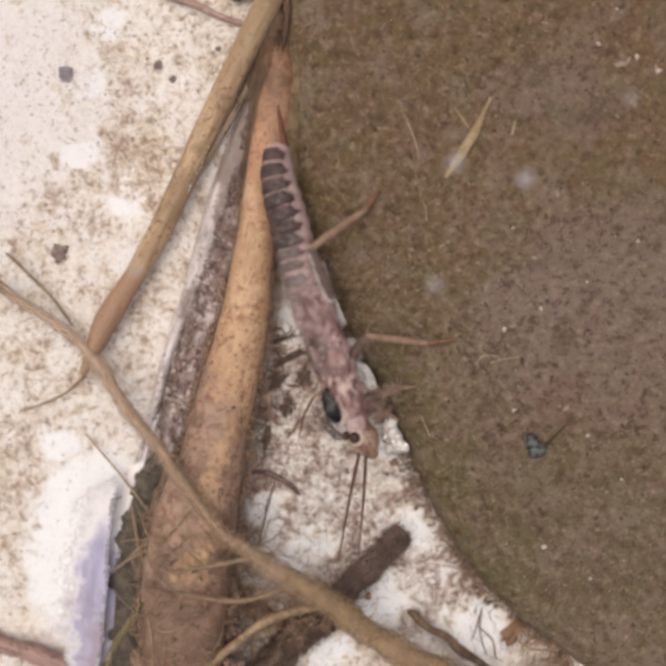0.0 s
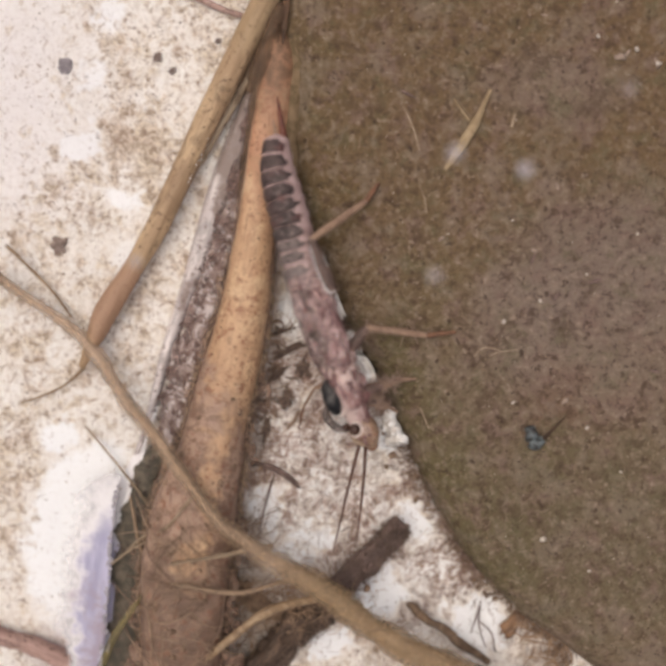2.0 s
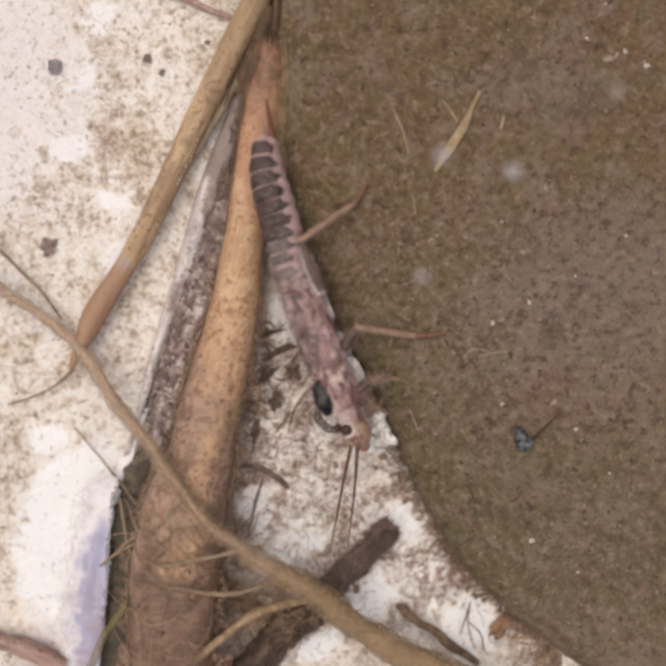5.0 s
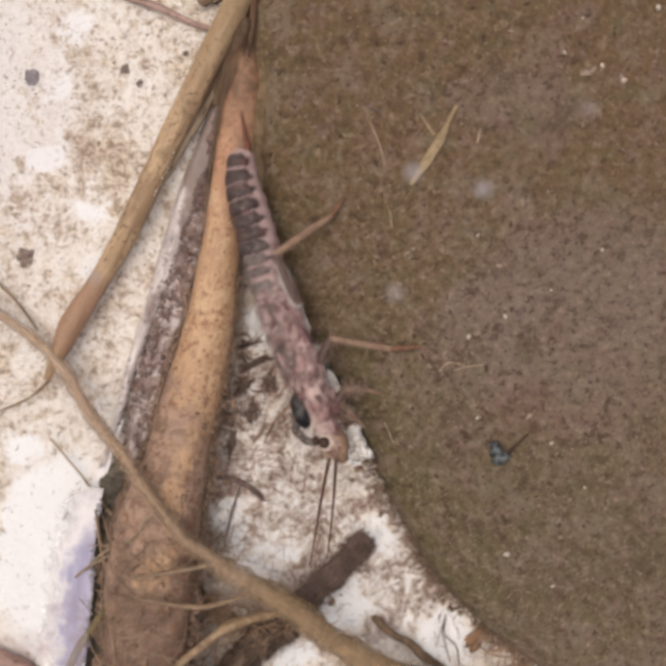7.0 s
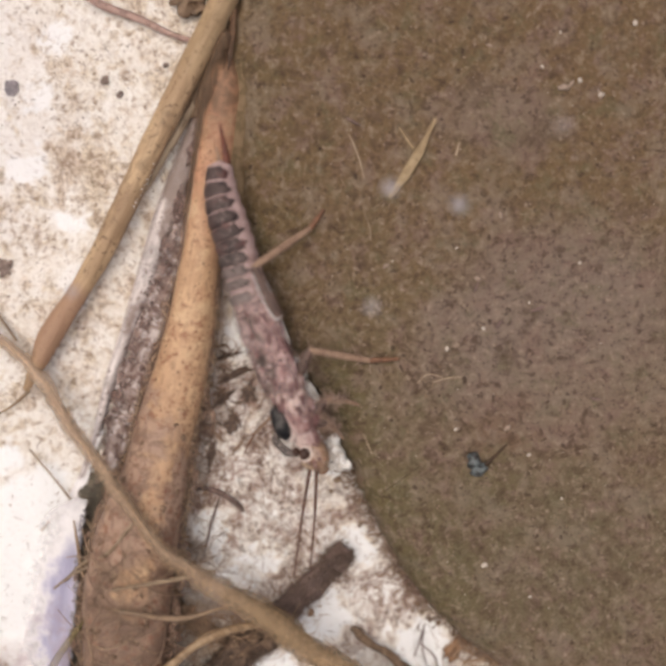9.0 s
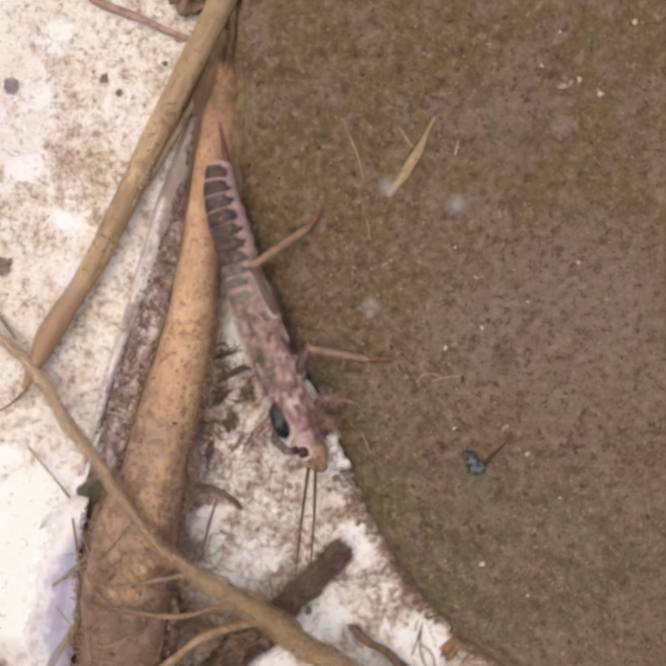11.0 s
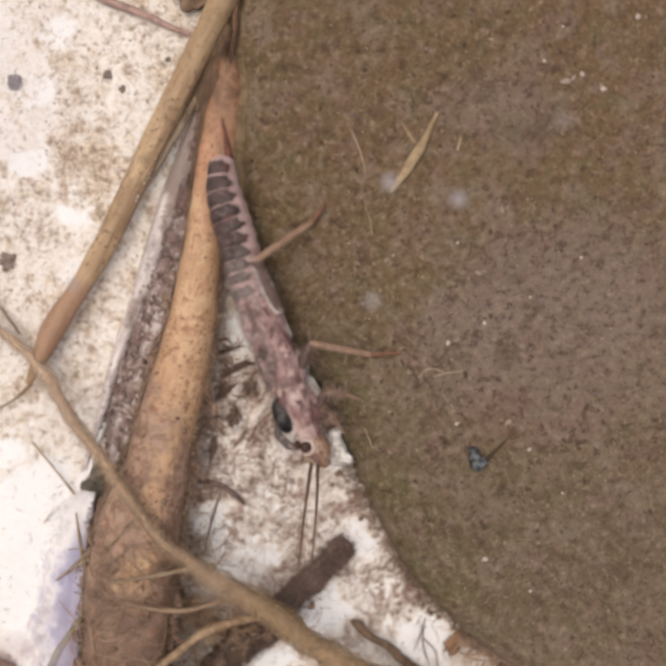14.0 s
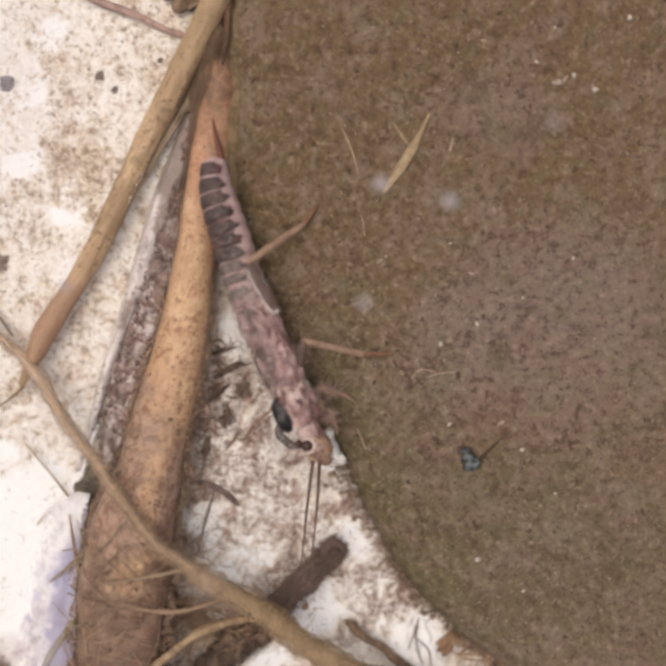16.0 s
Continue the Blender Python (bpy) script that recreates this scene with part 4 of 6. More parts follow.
def film():
    """A thin added sheet that stands for the sky's reflection on the water beside the stalk."""
    rim = [(-7.45, -5.2), (-7.58, -5.7), (-7.70, -6.4), (-7.78, -7.3), (-7.82, -8.2), (-7.92, -9.1), (-7.98, -9.9), (-8.15, -11.4), (-8.3, -13)]
    wide = [.5, 1.2, 1.5, 1.6, 1.7, 1.7, 1.7, 1.7, 1.7]
    right = [(x + .05 * noise.noise(Vector((x, y * 2.3, 0))), y, .74) for x, y in rim]
    left = [(x - w, y, .42) for (x, y), w in zip(rim, wide)]
    sheet = strip(left, right, 90, 16, lambda u, v: .03 * noise.noise(Vector((u * 16, v * 4, 6))), .03)
    verts = [Vector(p) + Vector((.05 * noise.noise(Vector((0, p[1] * 5, 2))), 0, 0)) for p in sheet[0]]
    root = base("sky_reflection", (-4.2, -2.5, 0), "thin drifting sheet painted as a lilac sky reflection beside the reed", "film")
    part("sheet", (verts, sheet[1]), REFLECTION, root)
    rng = random.Random(88)
    line, shreds = spline(right, 120), []
    for k in range(110):
        p = line[rng.randrange(8, 121)] + Vector((rng.uniform(-.10, .03), 0, .01))
        w = rng.uniform(.02, .06)
        shreds.append(blob(p, (w, w * rng.uniform(1.0, 2.2), .012), k * 1.3, .9, rng.uniform(-20, 20), 1))
    part("ragged_edge", joined(shreds), FOAM, root, "ragged translucent edge of the reflection sheet", kind="stuff")
    return root


def muck():
    """Dark silt caught between the sheath and the stalk, and round the roots."""
    lines = [("silt_bank", [(-3.35, 7.2, 0.15), (-3.85, 4.4, .15), (-4.3, 2.2, .15), (-4.9, 0.0, .15), (-5.5, -1.9, .15), (-6.0, -3.7, .1), (-6.5, -4.7, .05)],
              [0.25, 0.42, 0.5, 0.55, 0.55, 0.5, 0.3]),
             ("silt_bank", [(-6.3, -4.2, .05), (-6.95, -5.4, .2), (-7.2, -6.8, .25), (-7.42, -8.4, .25), (-7.55, -9.6, .2), (-7.8, -12, .2)], [.25, .38, .46, .5, .52, .52]),
             ("silt_bank", [(-4.6, -8.2, 0.1), (-3.4, -9.4, .15), (-2.6, -9.7, .1), (-1.9, -9.8, .1)], [0.2, 0.3, 0.25, 0.15]),
             ("silt_bank", [(-2.9, 8.9, 0.4), (-2.62, 10.0, .5), (-2.5, 12, .5)], [0.3, 0.4, 0.4])]
    for k, (name, pts, rad) in enumerate(lines):
        rng = random.Random(30 + k)
        line, wide = spline(pts, 200), along(rad, 200)
        clods = []
        for q in range((520, 700, 180, 80)[k]):
            u = rng.randrange(201)
            w = wide[u] * 1.25
            p = line[u] + Vector((max(-1.0, min(1.0, rng.gauss(0, .42))) * w, rng.gauss(0, .4) * w, 0))
            size = 0.02 + 0.11 * rng.random() ** 4
            size *= .7 if k == 1 else 1.0
            z = p.z + wide[u] * .26 * max(0, 1 - ((p - line[u]).length / (w + .01)) ** 2) * rng.uniform(.8, 1.1)
            clods.append(blob((p.x, p.y, z), (size, size * rng.uniform(.6, 1.3), size * .6), q * 1.7, .9, rng.uniform(0, 180), 1))
        thing("silt_clods", joined(clods), PALECLODS if k == 0 else TANCLODS if k == 2 else CLODS, "crumbly clods of dark silt beside the reed", "silt", kind="stuff")
        thing(name, tube(pts, rad, 70, 14, 0.3, 0.8, k * 5.0), MOTTLE if k == 0 else SILTROOT if k == 2 else MUCK, "dark purplish silt packed beside the dead reed", "silt", at=pts[0], kind="stuff")


def seam():
    """Silt filling the seam between the reed's top, the husk and the stone, and a dark veil on the reed's flank."""
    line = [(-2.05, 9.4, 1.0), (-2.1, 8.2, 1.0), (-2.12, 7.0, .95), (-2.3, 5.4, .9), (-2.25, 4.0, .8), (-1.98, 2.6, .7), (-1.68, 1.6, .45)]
    # translucent dark strip that paints the shading along the reed's upper flank
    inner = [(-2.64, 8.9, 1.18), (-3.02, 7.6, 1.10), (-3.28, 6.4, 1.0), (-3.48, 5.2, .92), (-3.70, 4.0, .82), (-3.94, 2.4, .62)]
    thing("seam_strip", joined([tube(inner, [r * k for r in (.26, .26, .22, .20, .17, .08)], 90, 14, .6, .5, 2.0 + k) for k in (.65, 1.0)]), SHADE, "dark olive veil shading the reed's upper flank", "silt", at=inner[2], kind="stuff")
    thing("seam_strip", tube(line, [.2, .26, .26, .26, .28, .26, .12], 90, 14, .7, .5, 4.0), SEAM, "olive-brown silt filling the seam beside the stone", "silt", at=line[3], kind="stuff")


def stem():
    root = base("grass_stem", (-5.5, 4.3, 0), "dry yellow-brown grass stem with a swollen joint", "grass stem")
    pts = [(-1.9, 11.5, 1.5), (-2.45, 10.3, 1.35), (-3.44, 8.36, 1.05), (-4.98, 5.38, 0.75), (-6.25, 2.75, 0.6), (-7.14, 1.20, 0.55), (-7.98, -0.10, 0.55), (-8.31, -0.81, 0.55), (-8.80, -1.85, 0.48)]
    part("stalk", tube(pts, [0.40, 0.40, 0.40, 0.37, 0.35, 0.31, 0.37, 0.30, 0.10], 110, 44, 0.85, 0.07, 2.0, flutes=.013), STEM, root)
    side = [(-2.6, 8.9, 0.55), (-3.65, 7.0, 0.5), (-4.42, 5.7, 0.45), (-5.05, 4.58, 0.4), (-5.75, 3.5, 0.35)]
    part("side_shoot", tube(side, [0.12, 0.17, 0.17, 0.13, 0.05], 30, 8, 1.0, 0.2, 4.0), SHOOT, root, "thin shoot along the stem")
    # near-white beads paint the glints along the stem
    rng = random.Random(7)
    for k, p in enumerate(spline([(-4.77, 5.04, 0.90), (-5.12, 4.32, 0.86), (-5.46, 3.66, 0.80)], 11)):
        w = rng.uniform(.012, .034)
        part("glint_dot", blob(p + Vector((rng.uniform(-.03, .03), rng.uniform(-.05, .05), 0)), (w, w * 1.2, w), k, 0.2, level=2), GLINT, root, "tiny white bead painted as a glint" if k == 0 else "")
    return root


def strand(name, pts, radii, material, label, category="root", flat=1.0, group=""):
    return thing(name, tube(pts, radii, 14 * len(pts), 10, flat, 0.28, pts[0][0]), material, label, category, at=pts[len(pts) // 2], group=group)


def roots():
    g = "dead roots and stalks"
    t = "tan dead root strand trailing over the reed"
    main = base("root_strand", (-5, -5.2, 0), t, "root", g)
    course = [(-11.44, 1.1, 0.9), (-10.56, 0.41, 0.75), (-9.21, -0.54, 0.65), (-8.22, -1.52, 0.75), (-7.27, -2.75, 1.35), (-5.98, -3.99, 2.25), (-4.44, -5.95, 2.65), (-3.59, -6.7, 2.6), (-2.74, -7.3, 2.45), (-1.77, -7.93, 2.2), (-0.77, -8.7, 1.95), (0.05, -9.44, 1.75), (1.01, -10.08, 1.6), (1.92, -10.54, 1.5), (3.08, -11.09, 1.4), (5.05, -11.97, 1.2)]
    core = [0.05, 0.059, 0.067, 0.108, 0.115, 0.091, 0.09, 0.114, 0.179, 0.244, 0.276, 0.292, 0.31, 0.311, 0.295, 0.281]
    part("strand", tube(course, core, 190, 10, 1, .28, 3.0), LONGROOT, main)
    # translucent shells added to soften the root's outline like haze
    for k in range(2):
        part("root_haze", tube(course, [r * 1.10 + .04 + .06 * k for r in core], 190, 12, 1, .5, 7.0 + k), ROOTHAZE, main, "translucent tan shell softening the root's outline")
    rng = random.Random(17)
    way, thick = spline(course, 300), along([r * 1.14 + .06 for r in core], 300)
    part("root_fuzz", bristles(rng, way, thick, 1500, .06, .26), ROOTFUZZ, main, "fine tan fuzz of root hairs", kind="stuff")
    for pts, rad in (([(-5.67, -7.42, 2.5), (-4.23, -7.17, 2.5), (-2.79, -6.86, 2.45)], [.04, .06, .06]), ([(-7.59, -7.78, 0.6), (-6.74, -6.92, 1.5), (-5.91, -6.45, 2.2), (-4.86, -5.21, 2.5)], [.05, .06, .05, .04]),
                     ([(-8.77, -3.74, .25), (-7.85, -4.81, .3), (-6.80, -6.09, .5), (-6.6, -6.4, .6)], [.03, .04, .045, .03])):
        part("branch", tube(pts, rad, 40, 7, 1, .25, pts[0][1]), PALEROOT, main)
    thin = "thin tan dead rootlet"
    strand("rootlet", [(-11.2, 1.9, .2), (-10.48, 1.22, .2), (-9.75, 0.45, .2), (-9.15, -0.35, .25)], [.045, .045, .04, .035], ROOT, thin, group=g)
    strand("rootlet", [(-10.8, -3.0, .2), (-10.38, -2.88, .2), (-9.46, -2.48, .25), (-8.75, -1.9, .35)], [.02, .03, .035, .05], ROOT, thin, group=g)
    strand("rootlet", [(-8.42, -6.31, .2), (-8.12, -5.95, .3), (-7.63, -5.66, .4)], [.03, .035, .02], ROOT, thin, group=g)
    strand("rootlet", [(-7.89, -7.97, 0.7), (-7.27, -7.46, 1.1), (-6.51, -6.92, 1.9)], [.035, .045, .03], PALEROOT, "pale straw-coloured dead rootlet beside the reed", group=g)
    strand("rootlet", [(-7.25, -5.83, 0.8), (-7.03, -6.68, 1.1), (-6.8, -7.23, 1.5), (-6.51, -7.67, 1.9)], [.03, .05, .05, .03], SILTROOT, "brown rootlet along the reed's side", group=g)
    strand("root_strand", [(-5.64, -11.02, 1.9), (-5.15, -10.69, 2.1), (-4.19, -9.9, 2.1), (-3.01, -9.07, 1.9), (-1.74, -8.75, 1.6), (-0.49, -8.67, 1.2)], [.16, .13, .12, .15, .13, .07], ROOT, "yellow-brown root strand across dark silt", group=g)
    strand("root_strand", [(-7.05, -8.11, 0.9), (-6.22, -8.08, 2.0), (-5.22, -8.07, 2.5), (-3.77, -8.32, 2.3), (-2.19, -8.13, 1.8), (-0.98, -8.67, 1.2)], [.03, .05, .05, .07, .08, .08], SILTROOT, t, group=g)
    strand("root_strand", [(-8.2, -11.28, 1.4), (-7.65, -10.03, 1.6), (-7.12, -9.18, 1.8), (-6.43, -8.24, 2.0)], [.13, .12, .09, .03], OLIVEROOT, "olive-yellow root beside the reed", group=g)
    strand("red_twig", [(-7.6, 10.6, .2), (-6.45, 9.95, .2), (-5.28, 9.53, .2), (-4.51, 9.16, .22), (-3.5, 8.8, .3)], [.13, .12, .11, .10, .08], PINK, "thin reddish twig on the pale bed", "twig")
    strand("red_twig", [(-12.06, -10.29, .3), (-10.72, -10.63, .3), (-9.78, -11.03, .3), (-8.85, -11.50, .3)], [.32, .32, .3, .25], PALETWIG, "reddish rotten twig on the pale bed", "twig")


def husk_top(y):
    return float(np.interp(y, [4.5, 6, 8, 11.5], [.42, .62, .95, 1.25]))


def tangle():
    """Fine rootlets and brown clods matted over the reed's lower end."""
    rng = random.Random(21)
    strands, clods = [], []
    for k in range(300):
        x, y = rng.uniform(-7.0, -2.9), rng.uniform(-11.8, -6.2)
        a, b = reed_sides(y)
        z = reed_top(x, y) if a < x < b else 0.35
        t = rng.gauss(0.5, 0.9)
        way = Vector((math.cos(t), math.sin(t), 0)) * rng.uniform(.4, 1.3)
        bow = Vector((-way.y, way.x, 0)) * rng.uniform(-.4, .4)
        p = Vector((x, y, z + .12))
        w = .006 + .024 * rng.random() ** 3
        ends = []
        for q in (p - way, p + way):
            a, b = reed_sides(q.y)
            ends.append(Vector((q.x, q.y, (reed_top(q.x, q.y) if a < q.x < b else 0.3) + .08)))
        strands.append(tube([ends[0], p + bow + Vector((0, 0, .02)), ends[1]], [w * .6, w, w * .4], 12, 5, 1, .3, k))
    for k in range(420):
        y = -2.4 - 10 * rng.random() ** 0.6
        a, b = reed_sides(y)
        x = rng.uniform(a - .1, b + .5)
        z = reed_top(x, y) if a < x < b else 0.3
        size = 0.02 + 0.10 * rng.random() ** 3
        clods.append(blob((x, y, z), (size, size * rng.uniform(.6, 1.4), size * .4), k * 1.3, .9, rng.uniform(0, 180), 1))
    for k in range(170):
        u = rng.random()
        y = -1.5 - 9.5 * u
        x = rim_x(y) + rng.gauss(-.2, .25)
        size = 0.02 + 0.09 * rng.random() ** 3
        clods.append(blob((x, y, .1 + bed_height(x, y)), (size, size * rng.uniform(.6, 1.4), size * .7), k * 1.1, .9, rng.uniform(0, 180), 1))
    for k in range(90):
        x, y = rng.gauss(0.62, .2), rng.gauss(-2.88, .16)
        size = 0.03 + 0.07 * rng.random() ** 2
        clods.append(blob((x, y, rng.uniform(.1, .7)), (size, size * 1.3, size), k * 1.9, .9, rng.uniform(0, 180), 1))
    # dark shreds of leaf between the reed and the insect
    shreds = []
    while len(shreds) < 80:
        u = rng.random()
        x, y = rng.gauss(-2.7 - .5 * u, .45), -0.3 - 4.2 * u + rng.gauss(0, .3)
        if noise.noise(Vector((x, y, 4)) * 1.5) < rng.uniform(-.3, .5) or x > -1.3:
            continue
        t = rng.gauss(0.5, 1.2)
        p = Vector((x, y, bed_height(x, y) + rng.uniform(.02, .12)))
        size = rng.uniform(.06, .28)
        line = [p]
        for q in range(3):
            t += rng.gauss(0, .7)
            line.append(line[-1] + Vector((math.cos(t), math.sin(t), rng.uniform(-.1, .1))) * size)
        w = rng.uniform(.01, .05)
        shreds.append(tube(line, [w * .4, w, w * .8, w * .2], 9, 5, .5, .6, len(shreds)))
    thing("leaf_shreds", joined(shreds), HAIRS, "dark brown shreds of rotten leaf on the bed", "leaf litter", kind="stuff")
    # brown bast fibres where the stem meets the reed's broken end
    bast = []
    for k in range(80):
        u = rng.random()
        y = 10.6 - 3.8 * u
        a = -2.15 - .5 * (10.6 - y)
        b = np.interp(y, [5, 7, 8, 10.6], [-3.75, -2.9, -2.35, -2.2])
        x = rng.uniform(min(a, b), max(a, b))
        p = Vector((x, y, husk_top(y) + rng.uniform(-.01, .05)))
        way = Vector((.47, .88, .05)) * rng.uniform(.1, .4) + Vector((rng.gauss(0, .05), 0, 0))
        w = rng.uniform(.008, .018)
        bast.append(tube([p - way, p + Vector((rng.gauss(0, .03), 0, .02)), p + way], [w * .3, w, w * .3], 8, 5, .6, .4, k))
    thing("bast_fibres", joined(bast), BAST, "brown bast fibres fraying between stem and reed", "fibres", kind="stuff")
    # pale and brown crumbs over the sheath's edge
    bits = []
    edge = spline([(-3.4, 6.6, .35), (-3.85, 4.4, .4), (-4.4, 2.4, .4), (-5.1, 0.2, .35), (-5.75, -1.6, .3), (-6.3, -3.2, .3)], 100)
    for k in range(200):
        p = edge[rng.randrange(101)] + Vector((rng.gauss(0, .16), rng.gauss(0, .1), rng.uniform(-.05, .12)))
        w = .015 + .05 * rng.random() ** 3
        bits.append(blob(p, (w, w * rng.uniform(.6, 1.5), w * .5), k * 1.7, .9, rng.uniform(0, 180), 1))
    thing("sheath_crumbs", joined(bits), PALECLODS, "pale and brown crumbs along the grey sheath", "silt", kind="stuff")
    rust = []
    for k in range(460):
        p = Vector((rng.gauss(-2.4, 1.2), rng.gauss(-8.95, .5), rng.uniform(.3, 1.3)))
        t = rng.gauss(-.4, .9)
        way = Vector((math.cos(t), math.sin(t), rng.uniform(-.2, .2))) * rng.uniform(.08, .38)
        bow = Vector((-way.y, way.x, .1)) * rng.uniform(-.7, .7)
        w = rng.uniform(.004, .009)
        rust.append(tube([p - way, p - way * .3 + bow, p + way * .4 + bow * .6, p + way], [w * .5, w, w, w * .3], 7, 4, .8))
    for k in range(160):
        size = .02 + .09 * rng.random() ** 3
        rust.append(blob((rng.gauss(-2.4, 1.0), rng.gauss(-8.95, .4), rng.uniform(.2, .9)), (size, size * rng.uniform(.6, 1.4), size * .6), k * 1.3, .9, rng.uniform(0, 180), 1))
    for k in range(110):
        y = rng.uniform(-11.6, -9.9)
        p = Vector((rim_x(y) - abs(rng.gauss(0, .5)), y, rng.uniform(.05, .5)))
        t = rng.uniform(0, 6.3)
        way = Vector((math.cos(t), math.sin(t), rng.uniform(-.1, .1))) * rng.uniform(.08, .4)
        w = rng.uniform(.010, .04)
        rust.append(tube([p - way, p + Vector((rng.uniform(-.08, .08), rng.uniform(-.08, .08), .03)), p + way], [w * .4, w, w * .4], 9, 5, .8, .4, k))
    # brown fibres and crumbs hanging from the stone's rim
    mat = []
    for k in range(420):
        y = -2.6 - 8.6 * rng.random()
        p = Vector((rim_x(y) + rng.gauss(-.10, .16), y, rng.uniform(.1, .75)))
        t = rng.gauss(-2.4, 1.0)
        way = Vector((math.cos(t), math.sin(t), -.4)) * rng.uniform(.08, .34)
        w = rng.uniform(.008, .018)
        mat.append(tube([p, p + way * .5 + Vector((rng.uniform(-.06, .06), rng.uniform(-.06, .06), .03)), p + way], [w, w, w * .4], 4, 4))
    for k in range(300):
        y = -2.8 - 8.4 * rng.random()
        x = rim_x(y) - abs(rng.gauss(0, .22)) + .08
        size = .014 + .06 * rng.random() ** 3
        mat.append(blob((x, y, rng.uniform(.06, .45)), (size, size * rng.uniform(.6, 1.4), size * .6), k * 1.3, .9, rng.uniform(0, 180), 1))
    thing("rim_fibres", joined(mat), RIMMAT, "brown fibres and silt crumbs along the stone's rim", "fibres", kind="stuff")
    # soft translucent mats of brown algae over the roots and along the stalk's base
    mats = []
    for k, (x, y, z, sx, sy, turn) in enumerate(((-4.1, -9.2, 1.5, .35, .8, 0), (-4.2, -10.6, 1.5, .4, .8, 5), (-3.8, -7.0, 1.3, .22, .7, 4),
                                                 (-6.5, -7.6, 1.35, .5, .8, 0), (-6.6, -9.2, 1.4, .5, .9, 0), (-6.7, -10.8, 1.4, .5, .9, 0), (-6.25, -6.2, 1.25, .4, .8, -8), (-5.75, -4.6, 1.05, .3, .8, -14), (-5.2, -2.6, .95, .28, .8, -16), (-4.75, -1.0, .9, .25, .8, -18), (-4.35, .6, .85, .22, .8, -12), (-3.6, -4.0, 1.15, .2, .9, 6), (-3.2, -2.2, 1.0, .16, .8, 8))):
        mats.append(blob((x, y, z), (sx, sy, .10), k * 2.7, .9, turn, 4))
        mats.append(blob((x + .08, y - .1, z + .05), (sx * .7, sy * .75, .08), k * 3.9, .9, turn + 12, 4))
    fringe = []
    for k, p in enumerate(spline([(-3.55, 6.4, .5), (-4.05, 4.4, .48), (-4.6, 2.6, .45), (-5.35, 0.3, .4), (-5.95, -1.5, .36), (-6.45, -3.0, .32)], 13)):
        fringe.append(blob(p + Vector((.12, 0, 0)), (.20, .5, .02), k * 2.1, .5, -24, 4))
    thing("silt_fringe", joined(fringe), SILTVEIL, "ragged purple-brown silt lapping over the grey sheath", "silt", kind="stuff")
    thing("algae_mats", joined(mats), VEIL, "soft translucent mats of brown algae round the reed's base", "algae", kind="stuff")
    thing("rusty_fibres", joined(rust), RUST, "rust-brown fibres matted under root and stone rim", "fibres", kind="stuff")
    thing("root_tangle", joined(strands), TANGLE, "matted fine tan rootlets over the reed's end", "roots", kind="stuff")
    thing("brown_clods", joined(clods), TANCLODS, "brown silt clods on reed and stone foot", "silt", kind="stuff")


